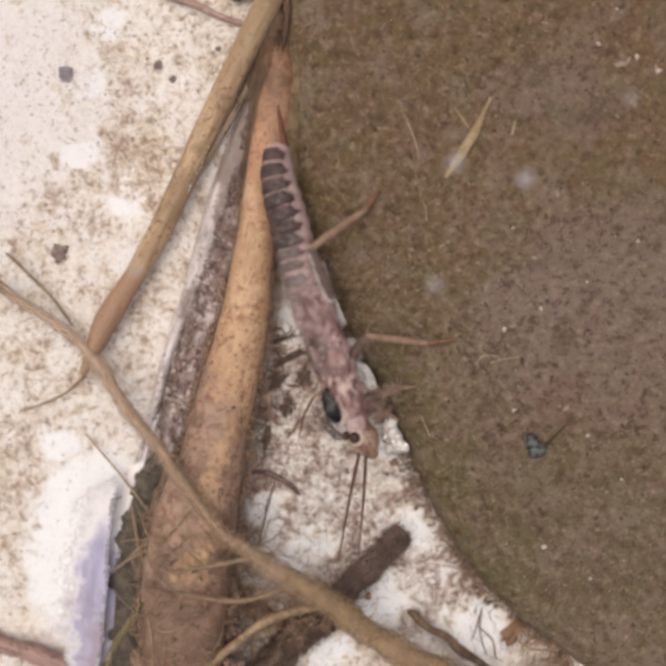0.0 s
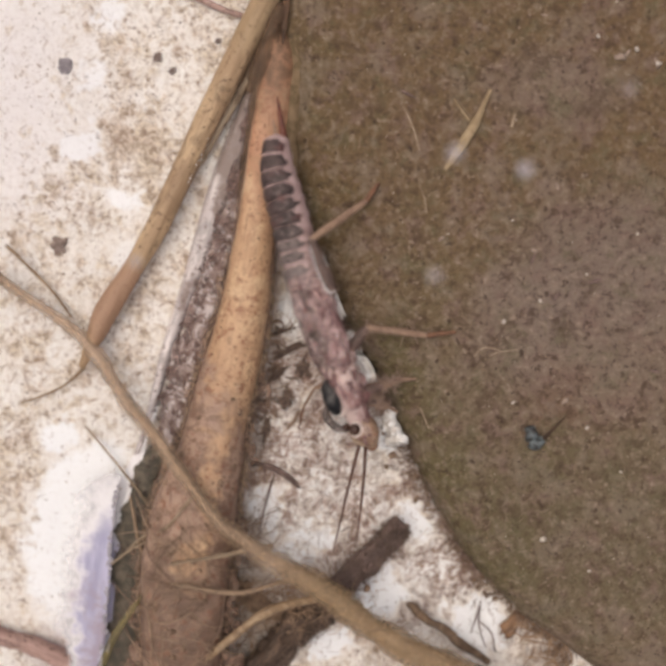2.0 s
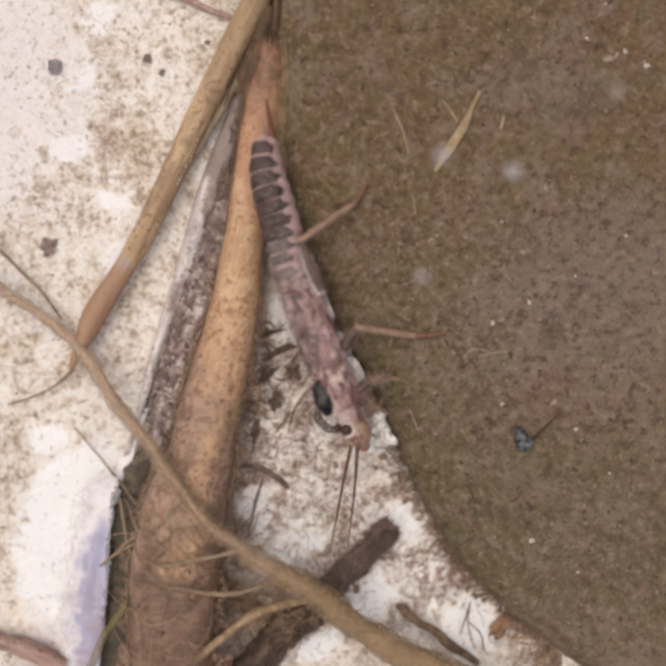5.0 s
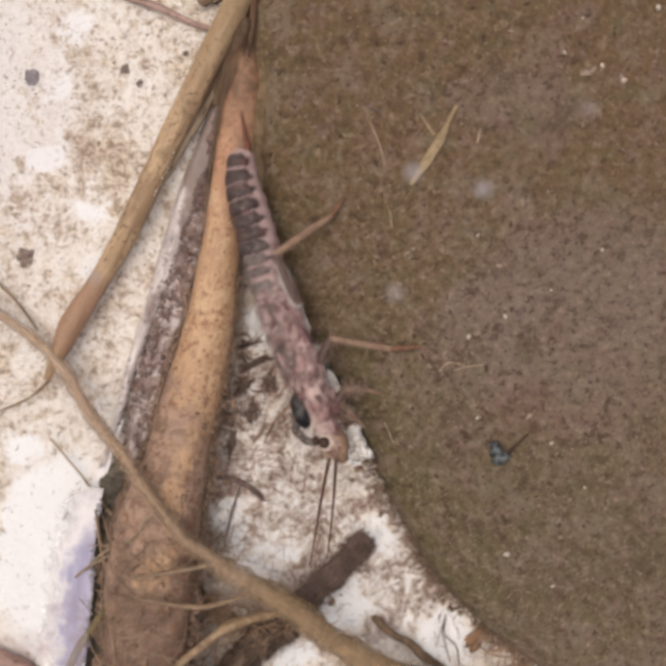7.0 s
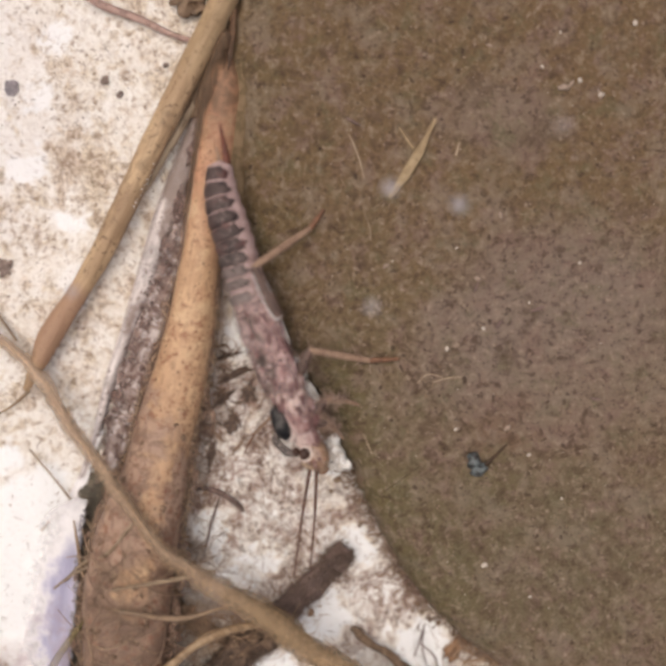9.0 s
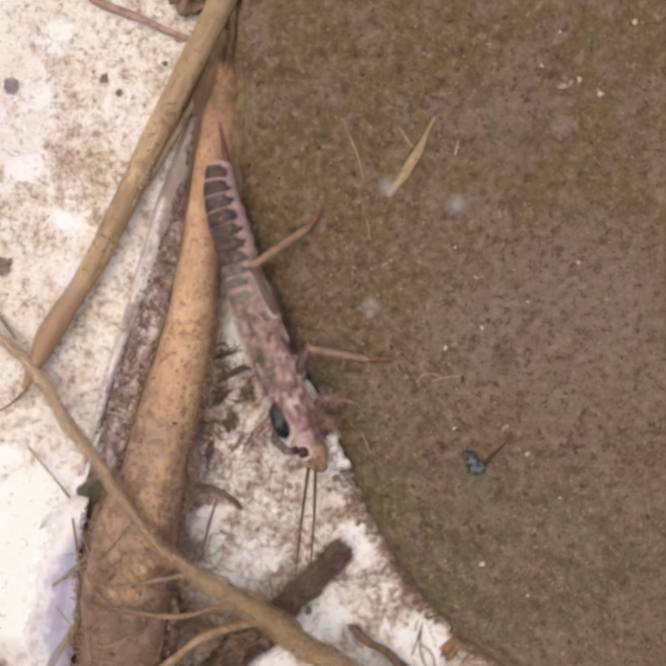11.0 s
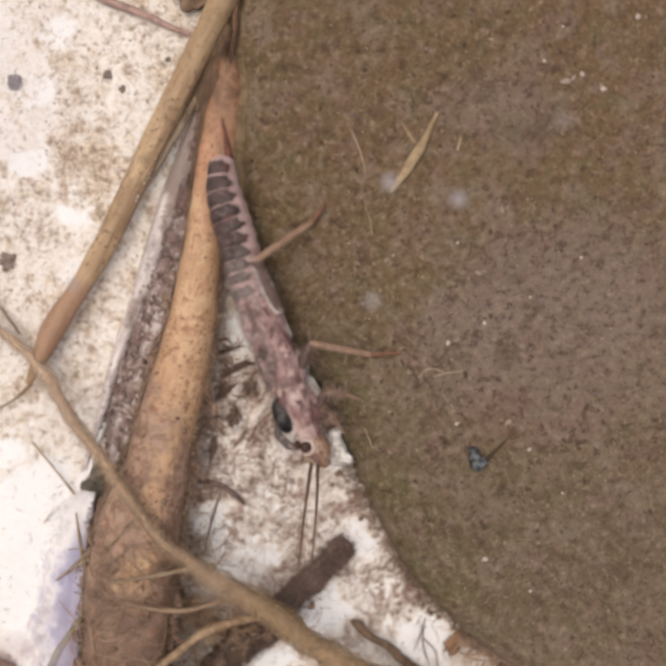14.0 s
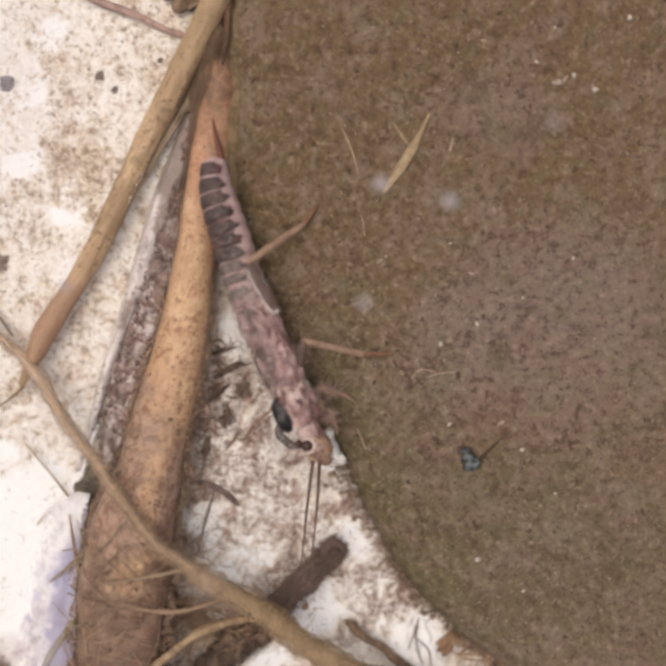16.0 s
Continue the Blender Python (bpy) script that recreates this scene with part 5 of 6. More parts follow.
def sticks():
    thing("dark_husk", tube([(-2.3, 11.5, 1.2), (-2.36, 10.0, 1.2), (-2.40, 9.0, 1.25), (-2.46, 8.3, 1.3), (-2.52, 7.8, 1.35)], [.08, .09, .10, .09, .03], 50, 12, .6, .5), HUSK, "dark red-brown husk at the reed's broken end", "husk", at=(-2.4, 9, 0))
    thing("leaf_scrap", joined([blob((-3.78, 10.35, .2), (.42, .38, .14), 3, 1.7, 30, 4), blob((-3.55, 9.95, .22), (.22, .2, .1), 6, 1.7, 10, 4)]), LEAFHUSK, "crumpled brown leaf scrap beside the stem", "leaf scrap", at=(-3.8, 10.3, 0))
    # brown sheet added for the soft dark tone between stem and reed
    left = [(-4.0, 6.55, 0), (-3.75, 7.3, 0), (-3.15, 8.5, 0), (-2.5, 9.8, 0), (-1.75, 11.3, 0)]
    right = [(-3.1, 6.5, 0), (-2.9, 7.3, 0), (-2.45, 8.5, 0), (-2.25, 9.8, 0), (-1.5, 11.3, 0)]
    thing("brown_sheet", strip(left, right, 50, 12, lambda u, v: husk_top(6.55 + 4.75 * u) - .12 + .06 * math.sin(17 * v + 3 * u) + .08 * noise.noise(Vector((u * 9, v * 4, 2))), .12), LEAFHUSK,
          "soft brown sheet added between stem and reed", "husk", at=(-3.3, 7.5, 0))
    stick = base("bark_stick", (0, -7.5, 0), "broken dark grey-brown bark stick on stained bed", "stick")
    axis = [(-1.35, -9.0, .3), (-0.93, -8.92, .42), (-0.27, -8.24, .42), (0.46, -7.5, .42), (0.86, -7.06, .42), (1.13, -6.76, .40)]
    part("wood", tube(axis, [.32, .40, .41, .39, .37, .33], 80, 30, 0.7, 0.35, 1.0, cap=.25), BARK, stick)
    part("silt_fuzz", bristles(random.Random(41), spline(axis, 120), along([.28, .35, .36, .34, .32, .29], 120), 1700, .05, .26), BARKFUZZ, stick, "greyish fuzz of silt and fibres", kind="stuff")
    rng = random.Random(43)
    splinters = []
    for k in range(34):
        a = rng.uniform(0, 2 * math.pi)
        r = .32 * math.sqrt(rng.random())
        p = Vector((1.08 + .72 * r * math.cos(a), -6.82 - .70 * r * math.cos(a), .40 + .7 * r * math.sin(a)))
        e = p + Vector((.70, .72, rng.uniform(-.2, .2))) * rng.uniform(.06, .26)
        splinters.append(tube([p, p.lerp(e, .6), e], [.03, .024, .006], 4, 5))
    part("torn_end", joined(splinters), BARKFUZZ, stick, "ragged pale splinters at the broken end", kind="stuff")
    rotten = base("bark_stick", (-2.3, -10.2, 0), "rotten dark stick under pale roots", "stick")
    axis = [(-3.6, -11.6, .4), (-2.6, -10.5, .45), (-1.6, -9.75, .45), (-1.0, -9.3, .4)]
    part("wood", tube(axis, [.5, .52, .46, .28], 70, 26, 0.8, 0.75, 3.0), ROTTEN, rotten)
    part("silt_fuzz", bristles(random.Random(42), spline(axis, 120), along([.42, .44, .38, .22], 120), 900, .08, .3), BARKFUZZ, rotten, "brown fuzz of rotten fibres", kind="stuff")
    thing("dark_twig", tube([(-3.6, -4.93, .12), (-3.2, -4.97, .12), (-2.75, -5.14, .12), (-2.35, -5.4, .12), (-2.08, -5.68, .1)], [.06, .08, .1, .1, .04], 24, 8, 0.8, 0.2), BARK, "small curved dark twig", "twig", at=(-2.8, -5.1, 0))
    thing("dark_twig", tube([(-2.86, -5.2, .1), (-3.12, -6.08, .1), (-3.36, -7.1, .1)], [.03, .035, .02], 20, 6), BARK, "hair-thin dark twig on the pale bed", "twig", at=(-3.1, -6, 0))
    thing("dark_twig", tube([(1.33, -9.35, .2), (1.55, -9.5, .25), (2.0, -9.86, .25), (2.55, -10.15, .25), (2.94, -10.52, .25), (3.9, -11.2, .2)], [.08, .15, .12, .14, .14, .1], 40, 9, 0.9, 0.5), LEAFHUSK, "thin brown twig beside the root", "twig", at=(2.4, -10, 0))
    for k, pts in enumerate([[(3.65, -9.25, .12), (3.59, -9.97, .14), (3.81, -10.78, .12)], [(3.65, -9.3, .12), (3.5, -9.8, .14), (3.33, -10.3, .12)], [(3.6, -9.9, .12), (4.0, -10.3, .12), (4.1, -10.9, .12)]]):
        thing("root_hair", tube(pts, [.02, .025, .015], 14, 5), BARK, "fine dark root hair on white bed", "root hair", at=pts[1], group="root hairs")
    thing("orange_flake", blob((4.72, -9.95, .12), (.36, .2, .035), 3, 1.6, 40, 3), ORANGE, "orange-brown leaf flake at the stone's foot", "leaf flake", at=(4.78, -9.85, 0))
    for k, (x, y, s) in enumerate([(-6.45, 7.72, .12), (-6.02, 7.31, .09), (-9.33, 7.45, .28), (-9.60, 1.92, .24), (-4.6, 8.2, .08)]):
        thing("dark_speck", blob((x, y, .06 + bed_height(x, y)), (s * .9, s * .8, .03), k * 3.1, 0.35 if k == 2 else 1.3, 40 * k, 4), HAZE if k == 2 else SPECK, "dark speck of silt on the pale bed", "speck", at=(x, y, 0), group="dark specks")
    for k, (x, y, sx, sy, turn) in enumerate([(-2.31, -1.32, .42, .07, 25), (-1.95, -1.95, .22, .16, 50), (-2.5, -2.93, .2, .14, 70), (-2.75, -2.1, .34, .06, 40), (-3.15, -3.9, .09, .3, -10), (-2.75, -0.8, .36, .05, 15)]):
        thing("leaf_clump", blob((x, y, .09 + bed_height(x, y)), (sx, sy, .05), k * 2.3, 1.7, turn, 4), CLUMP, "dark ragged clump of rotten leaf on pale bed", "leaf clump", at=(x, y, 0), group="leaf clumps")
    # white lime along the stone's foot; flat slabs are added, raised to keep the bed bright there
    chips = ((((-1.36, 1.15), (-1.59, .58), (-1.55, .1), (-1.43, -.35)), ((-1.25, 1.12), (-1.05, .8), (-.85, .3), (-.62, -.26))),
             (((-1.0, -.8), (-.95, -1.0), (-.85, -1.12)), ((-.42, -.7), (-.3, -.85), (-.28, -1.0))),
             (((-.8, -1.45), (-.99, -1.75), (-.95, -2.25), (-.45, -2.46)), ((-.1, -1.45), (.08, -1.6), (.24, -1.95), (.28, -2.2))))
    crumbs = [blob((x, y, .95 + h), (r, r * 1.2, .5), k * 2.0, .7, 40 * k, 3) for k, (x, y, h, r) in enumerate(((.74, -3.42, .0, .24), (.88, -3.72, .05, .22), (1.02, -3.98, .0, .2), (.66, -3.66, -.1, .2), (.80, -3.98, -.2, .18)))]
    thing("white_chip", joined(crumbs), CHIP, "crumbly white lime lump against the stone's rim", "chip", at=(.8, -3.7, 0), group="white chips")
    for k, (a, b) in enumerate(chips):
        a, b = [[(x, y, 1.25) for x, y in side] for side in (a, b)]
        x, y = (a[0][0] + b[-1][0]) / 2, (a[0][1] + b[-1][1]) / 2
        thing("white_chip", strip(a, b, 26, 16, lambda u, v: .12 * noise.noise(Vector((u * 4, v * 4, k * 4.0))) + .03 * noise.noise(Vector((u * 13, v * 9, k * 4.0))) + .05 * noise.noise(Vector((u * 6, v * 16, k * 3.0))) - .04 * max(abs(u - .5), abs(v - .5)) ** 4 * 8, 1.1), CHIP,
              "flat white slab raised to brighten the bed by the rim", "chip", at=(x, y, 0), group="white chips")


def on_stone():
    z = STONE_TOP + 0.03
    straw = base("straw_husk", (3.0, 5.2, STONE_TOP), "yellowish straw husk lying on the silty stone", "straw")
    part("blade", tube([(3.62, 6.40, z + .05), (3.4, 5.95, z + .06), (3.16, 5.44, z + .08), (2.75, 4.76, z + .07), (2.3, 4.1, z)], [.06, .07, .14, .17, .06], 24, 8, 0.5, 0.25), STRAW, straw)
    part("prong", tube([(2.55, 6.15, z), (2.75, 5.85, z + .03), (2.98, 5.52, z + .05)], [.03, .05, .05], 12, 6), STRAW, straw)
    for name, pts, r in (("pale_fibre", [(1.05, 5.95, z), (1.22, 5.6, z), (1.38, 5.2, z), (1.53, 4.65, z)], .026), ("pale_fibre", [(4.34, 5.72, z), (4.25, 5.34, z)], .045),
                         ("pale_fibre", [(3.2, -1.45, z), (3.4, -1.22, z + .03), (3.65, -1.18, z + .03), (3.95, -1.27, z)], .022), ("pale_fibre", [(3.65, -1.42, z), (4.02, -1.30, z + .03), (4.5, -1.25, z)], .022),
                         ("pale_fibre", [(1.55, 3.6, z), (1.7, 3.2, z), (1.75, 2.8, z)], .014), ("pale_fibre", [(1.6, -3.0, z), (1.75, -3.35, z), (1.85, -3.6, z)], .018)):
        thing(name, tube(pts, [r * .6] + [r] * (len(pts) - 1), 14, 6), FIBRE, "short curved pale fibre lying on the stone", "fibre", at=pts[0], group="fibres on the stone")
    chip = base("blue_chip", (4.98, -3.89, STONE_TOP), "small blue-grey chip with a dark thread", "chip")
    part("chip", joined([blob((4.93, -3.78, z + .1), (.20, .27, .14), 2, 0.8, 25), blob((5.08, -4.04, z + .1), (.26, .18, .14), 5, 0.6, 20)]), BLUE, chip)
    part("thread", tube([(5.1, -4.0, z + .05), (5.3, -3.85, z + .05), (5.52, -3.66, z + .04), (5.9, -3.28, z)], [.05, .06, .04, .025], 16, 6, 1.0, 0.4), DUSK, chip, "dark red-brown thread")
    for k, (x, y, s) in enumerate([(5.30, -6.93, .12), (6.58, -3.58, .075), (4.07, -0.41, .09), (5.15, 0.21, .07), (6.78, 7.99, .08), (8.54, 7.18, .11), (4.37, -2.84, .07), (9.5, 9.3, .11), (7.3, 9.0, .05),
                                   (7.6, -4.9, .05), (6.7, -7.9, .06), (4.3, 2.6, .05), (8.0, 2.2, .06), (7.9, 7.6, .09), (6.5, 1.0, .05), (2.4, 2.2, .04)]):
        thing("quartz_grain", blob((x, y, stone_height(x, y) + s * .4), (s, s * .75, s * .6), k, 0.4, 37 * k, 1), PALE, "tiny pale quartz grain on the silty stone", "grain", at=(x, y, STONE_TOP), group="quartz grains")
    for k, (x, y, s) in enumerate([(7.45, 7.38, .2), (7.65, 7.5, .12), (8.5, 7.2, .16), (5.2, 8.6, .1), (5.92, -2.78, .14), (5.6, 3.6, .1), (4.95, 1.7, .12), (2.2, 2.05, .12)]):
        thing("pale_flake", blob((x, y, stone_height(x, y) + .03), (s, s * .45, .035), k * 2.7, 0.7, 57 * k, 2), FAWN, "pale papery flake on the silty stone", "flake", at=(x, y, STONE_TOP), group="pale flakes")
    for k, pts in enumerate([[(4.98, 1.62), (4.85, 1.26)], [(5.68, 0.45), (5.53, 0.2)], [(6.95, 0.86), (6.57, 0.74)], [(8.7, -1.9), (8.4, -1.85)], [(1.0, 6.4), (1.4, 6.2)]]):
        a, b = (Vector((x, y, stone_height(x, y) + .02)) for x, y in pts)
        thing("bark_crumb", tube([a, a.lerp(b, .5), b], [.03, .05, .02], 10, 6, .7, .5, k), BARK, "short dark bark splinter on the stone", "splinter", at=a, group="bark splinters")
    rng = random.Random(12)
    for k in range(60):
        x, y = rng.uniform(1, 9.5), rng.uniform(-9.5, 9.5)
        if x < rim_x(y) + 1.0:
            continue
        s = rng.uniform(.02, .05)
        thing("dark_grain", blob((x, y, stone_height(x, y) + s * .2), (s, s * .8, s * .3), k, 0.5, 37 * k, 1), DUSK, "dark brown grain on the silty stone", "grain", at=(x, y, STONE_TOP), group="dark grains")
    for x, y, h, s, m in ((1.90, 3.71, 7.0, .17, FOAM), (3.54, 3.32, 7.0, .17, FOAM), (1.61, 0.87, 5.3, .26, FAINT), (5.97, 5.22, 7.0, .2, FAINT), (-5.81, 1.20, 6.2, .12, FOAM)):
        thing("foam_speck", blob((x, y, h), (s, s, .1), x, 0.2), m, "whitish foam speck adrift in the clear water", "foam", at=(x, y, h), group="foam specks")


# ---- the insect ----
SPINE = [(-2.66, 4.85, 2.0), (-2.60, 4.05, 2.05), (-2.42, 3.32, 2.1), (-2.21, 2.64, 2.1), (-2.04, 1.96, 2.1), (-1.87, 1.35, 2.1), (-1.58, 0.48, 2.1), (-1.26, -0.38, 2.1), (-0.95, -1.25, 2.1), (-0.60, -2.00, 2.1), (-0.32, -2.81, 2.05)]
BODY = Vector((-1.2, -0.3, STONE_TOP))
JOINTS = {}


def leg(root, name, coxa, knee, ankle, toe, thick):
    """Thigh, shin and foot; the shin and foot stay planted."""
    c, k, a, t = (Vector(v) for v in (coxa, knee, ankle, toe))
    thigh = part("femur", tube([c, c.lerp(k, .3) + Vector((0, 0, .06)), c.lerp(k, .75), k], [thick * .7, thick, thick * .9, thick * .55], 18, 12, .55 if name == "hind" else .8), LEG if name == "left" else SHANK, root, at=c)
    shin = part("tibia", tube([k, k.lerp(a, .2), k.lerp(a, .7), a], [thick * .5, thick * .68, thick * .66, thick * .52], 18, 9, .8), LEG, root, at=k)
    foot = part("tarsus", tube([a, a.lerp(t, .5), t], [thick * .5, thick * .48, thick * .26], 12, 7), LEG if name in ("front", "far") else TARSUS, shin, "reddish-brown foot", at=a)
    if name == "hind":
        way = (k - c).normalized()
        edge = Vector((way.y, -way.x, 0)).normalized() * -thick
        top = Vector((0, 0, thick * .45))
        loop = [c.lerp(k, .9) + edge * .6 + top, c.lerp(k, .5) + edge * .95 + top, c.lerp(k, .14) + edge * .85 + top, c.lerp(k, .02) + edge * .3 + top, c.lerp(k, .08) - edge * .35 + top, c.lerp(k, .4) - edge * .8 + top, c.lerp(k, .7) - edge * .85 + top]
        part("keel", tube(loop, [.010, .015, .017, .015, .011, .008, .005], 48, 6), CHALK, thigh, "thin whitish keel round the thigh")
    if name in ("front", "far", "middle"):
        rng = random.Random(len(name))
        for mesh, p, q in ((thigh, c, k), (shin, k, a)):
            hairs = []
            for j in range(80 if name != "middle" else 26):
                b = p.lerp(q, rng.random())
                w = rng.uniform(0, 2 * math.pi)
                e = b + Vector((math.cos(w), math.sin(w), rng.uniform(-.2, .5))) * thick * rng.uniform(1.2, 3.0)
                hairs.append(tube([b, b.lerp(e, .6), e], [.016, .012, .005], 3, 3))
            part("fringe", joined(hairs), BRISTLE, mesh, "fine pale bristles")
    JOINTS[name] = (thigh, shin, c, k, t)


def insect():
    root = base("mayfly_nymph", BODY, "slender pinkish insect nymph with dark banded back, on the stone rim", "insect")
    line = spline(SPINE, 100)
    wide = along([.36, .49, .54, .56, .56, .56, .58, .58, .56, .50, .42], 100)
    cut = 58
    pts, rad = line[:cut + 1], wide[:cut + 1]
    part("abdomen", tube(pts[::4] + [pts[-1]], rad[::4] + [rad[-1]], 90, 18, .9, .04, 0.0, lambda u: 1 + .035 * math.cos(2 * math.pi * u * 10)), BELLY, root, "pinkish grey abdomen")
    # ten dark back plates with pale seams
    fr = frames(line)
    for s in range(10):
        late = max(0, s - 6)
        lo, hi = s * 5.6 + 0.1 + .25 * late, s * 5.6 + 5.55 - .4 * late
        verts, faces, nu, nv = [], [], 14, 14
        reach = (118, -24 + (6 * (s - 5) if s > 5 else 0))
        for i in range(nu + 1):
            x = lo + (hi - lo) * i / nu
            k = int(x)
            p = line[k].lerp(line[k + 1], x - k)
            side, up = fr[k]
            r = wide[k]
            for j in range(nv + 1):
                a = radians(reach[0] + (reach[1] - 22 * max(0.0, 1 - abs(i / nu - .58) / .42) + 5 * math.sin(2.3 * s + 0.9 * i) - reach[0]) * j / nv)
                rim = i in (0, nu) or j in (0, nv)
                lobed = 1.0 + .05 * math.sin(math.pi * i / nu)
                d = side * (-math.sin(a)) * -SIDE + up * math.cos(a) * .9
                verts.append(p + d * r * (.965 if rim else 1.05 * lobed))
        for i in range(nu):
            for j in range(nv):
                q = i * (nv + 1) + j
                faces.append((q, q + 1, q + nv + 2, q + nv + 1))
        part("back_plate", (verts, faces), PLATE if s < 6 else DIM if s < 7 else FADED if s < 9 else GHOST, root, "dark purplish back plate" if s == 0 else "")
        if 1 < s < 10:
            k = int((lo + hi) / 2)
            side, up = fr[k]
            way = up.cross(side)
            ring = []
            for j in range(9):
                a, b = radians(16 + 17 * math.cos(j * .62)), math.sin(j * .62) * .12
                ring.append(line[k] + way * b + (side * math.sin(a) * SIDE + up * math.cos(a) * .9) * wide[k] * 1.10)
            part("pale_mark", tube(ring, [.013 + .008 * math.sin(j * 2.0 + s) for j in range(9)], 32, 5, .6), MARK, root, "pale ring on the plate" if s == 2 else "")
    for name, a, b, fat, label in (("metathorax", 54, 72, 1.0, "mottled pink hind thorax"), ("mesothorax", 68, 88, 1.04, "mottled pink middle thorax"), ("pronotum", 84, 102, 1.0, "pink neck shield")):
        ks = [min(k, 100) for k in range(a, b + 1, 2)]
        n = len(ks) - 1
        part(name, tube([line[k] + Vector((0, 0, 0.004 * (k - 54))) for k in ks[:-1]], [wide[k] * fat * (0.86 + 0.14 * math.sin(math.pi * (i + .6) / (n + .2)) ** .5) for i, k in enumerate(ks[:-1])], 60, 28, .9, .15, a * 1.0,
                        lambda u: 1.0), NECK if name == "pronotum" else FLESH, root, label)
    # small lobes and folds over the thorax and neck
    rng = random.Random(64)
    for q in range(46):
        k = rng.randrange(55, 99)
        side, up = fr[k]
        a = radians(rng.uniform(-62, 48))
        at = line[k] + (side * -math.sin(a) + up * math.cos(a) * .9) * wide[k] * .98 + Vector((0, 0, .004 * (k - 54)))
        w = rng.uniform(.035, .10)
        way = line[min(k + 1, 100)] - line[k - 1]
        turn = math.degrees(math.atan2(way.y, way.x)) + rng.uniform(-28, 28)
        part("thorax_lobe", blob(at, (w * rng.uniform(1.2, 2.6), w, w * .7), q * 1.9, .5, turn, 2), (NECK, LOBE, FLESH, LOBE)[q % 4], root)
    # silt-laden hairs over the thorax and neck
    rng = random.Random(52)
    for a, b, count, reach in ((52, 76, 260, .16), (76, 100, 420, .24)):
        part("body_hairs", bristles(rng, line[a:b + 1], wide[a:b + 1], count, .05, reach), BRISTLE, root, "fine silty hairs standing off the body", kind="stuff")
    # translucent shells added as haze round the thorax; the last greys the plates
    for k, grow in enumerate((1.05, 1.18)):
        part("tint_shell", tube([line[q] + Vector((0, 0, .004 * (q - 54))) for q in range(54, 99, 4)], [wide[q] * grow * (.8 if q in (54, 98) else 1.0) for q in range(54, 99, 4)], 70, 24, .9, .12, 3.0 + k), FLESHVEIL, root, "thin pinkish shell softening the thorax outline" if k == 0 else "")
    part("tint_shell", tube([line[q] for q in range(38, 63, 4)], [wide[q] * (.95 if q in (38, 62) else 1.12) for q in range(38, 63, 4)], 50, 24, .9, .12, 8.0), GREYVEIL, root, "greyish translucent shell over the fading plates")
    # lumps where the legs join, and pale keels
    for k, (x, y, h, sx, sy) in enumerate([(-1.05, 0.30, 2.25, .16, .26), (-0.86, -0.35, 2.3, .18, .3), (-0.62, -0.95, 2.3, .2, .28), (-0.42, -1.35, 2.25, .2, .24), (-0.16, -2.05, 2.15, .22, .3), (-0.02, -2.5, 2.1, .22, .24)]):
        part("coxa", blob((x, y, h), (sx, sy, .2), k * 2.1, .3, 22, 3), NECK, root)
    part("wing_pad", blob((-0.87, -2.53, 2.40), (.30, .57, .22), 1, .12, 17, 3), DARK, root, "glossy black wing case")
    arc = [Vector((-0.85, -2.53, 2.44)) + Matrix.Rotation(radians(17), 3, "Z") @ Vector((.30 * math.cos(a), .60 * math.sin(a), 0)) for a in np.linspace(-1.5, 1.25, 9)]
    part("pale_rim", tube(arc, [.02, .05, .065, .07, .06, .05, .045, .035, .015], 36, 7), RIMFLESH, root, "whitish rim beside the black wing case")
    part("wing_bud", blob((-1.34, -1.15, 2.46), (.2, .46, .16), 7, .4, 22, 3), BUD, root, "grey translucent wing bud")
    part("wing_bud", blob((-1.86, 0.0, 2.46), (.2, .5, .16), 9, .4, 20, 3), BUD, root, "grey translucent wing bud")
    part("wing_pad", blob((-0.33, -1.95, 2.42), (.16, .42, .18), 4, .2, 20, 3), FLESH, root, "pinkish wing case")
    part("neck", tube([(-0.40, -2.55, 2.1), (-0.22, -2.95, 2.1), (-0.02, -3.35, 2.05)], [.40, .38, .33], 20, 16, .9, .15), NECK, root, "pink neck")
    head = part("head", blob((0.05, -3.52, 2.0), (.44, .58, .42), 2, .14, 30, 3), HEAD, root, "cream-brown head")
    part("mouth", blob((0.31, -3.98, 1.88), (.19, .18, .2), 5, .2, 20), SNOUT, head, "reddish-brown snout")
    ring = [Vector((-0.21, -3.46, 2.38)) + Vector((.195 * math.cos(a), .205 * math.sin(a), 0)) for a in np.linspace(-2.2, 2.2, 11)]
    part("eye_rim", tube(ring, [.012, .03, .04, .045, .045, .045, .045, .045, .04, .03, .012], 36, 6), RIMFLESH, head, "pale cream rim round the eye")
    part("eye", blob((-0.22, -3.46, 2.36), (.17, .18, .15), 1, .05, 0, 3), EYE, head, "round dark brown eye")
    part("eye", blob((-0.47, -3.44, 2.12), (.11, .13, .11), 2, .05, 0, 3), EYE, head, "round dark brown eye")
    part("palp", tube([(-0.45, -3.55, 1.9), (-0.75, -3.5, 1.7), (-1.05, -3.25, 1.5), (-1.1, -3.0, 1.4)], [.07, .12, .13, .08], 18, 10, 1, .4), GREY, head, "greyish curled palp")
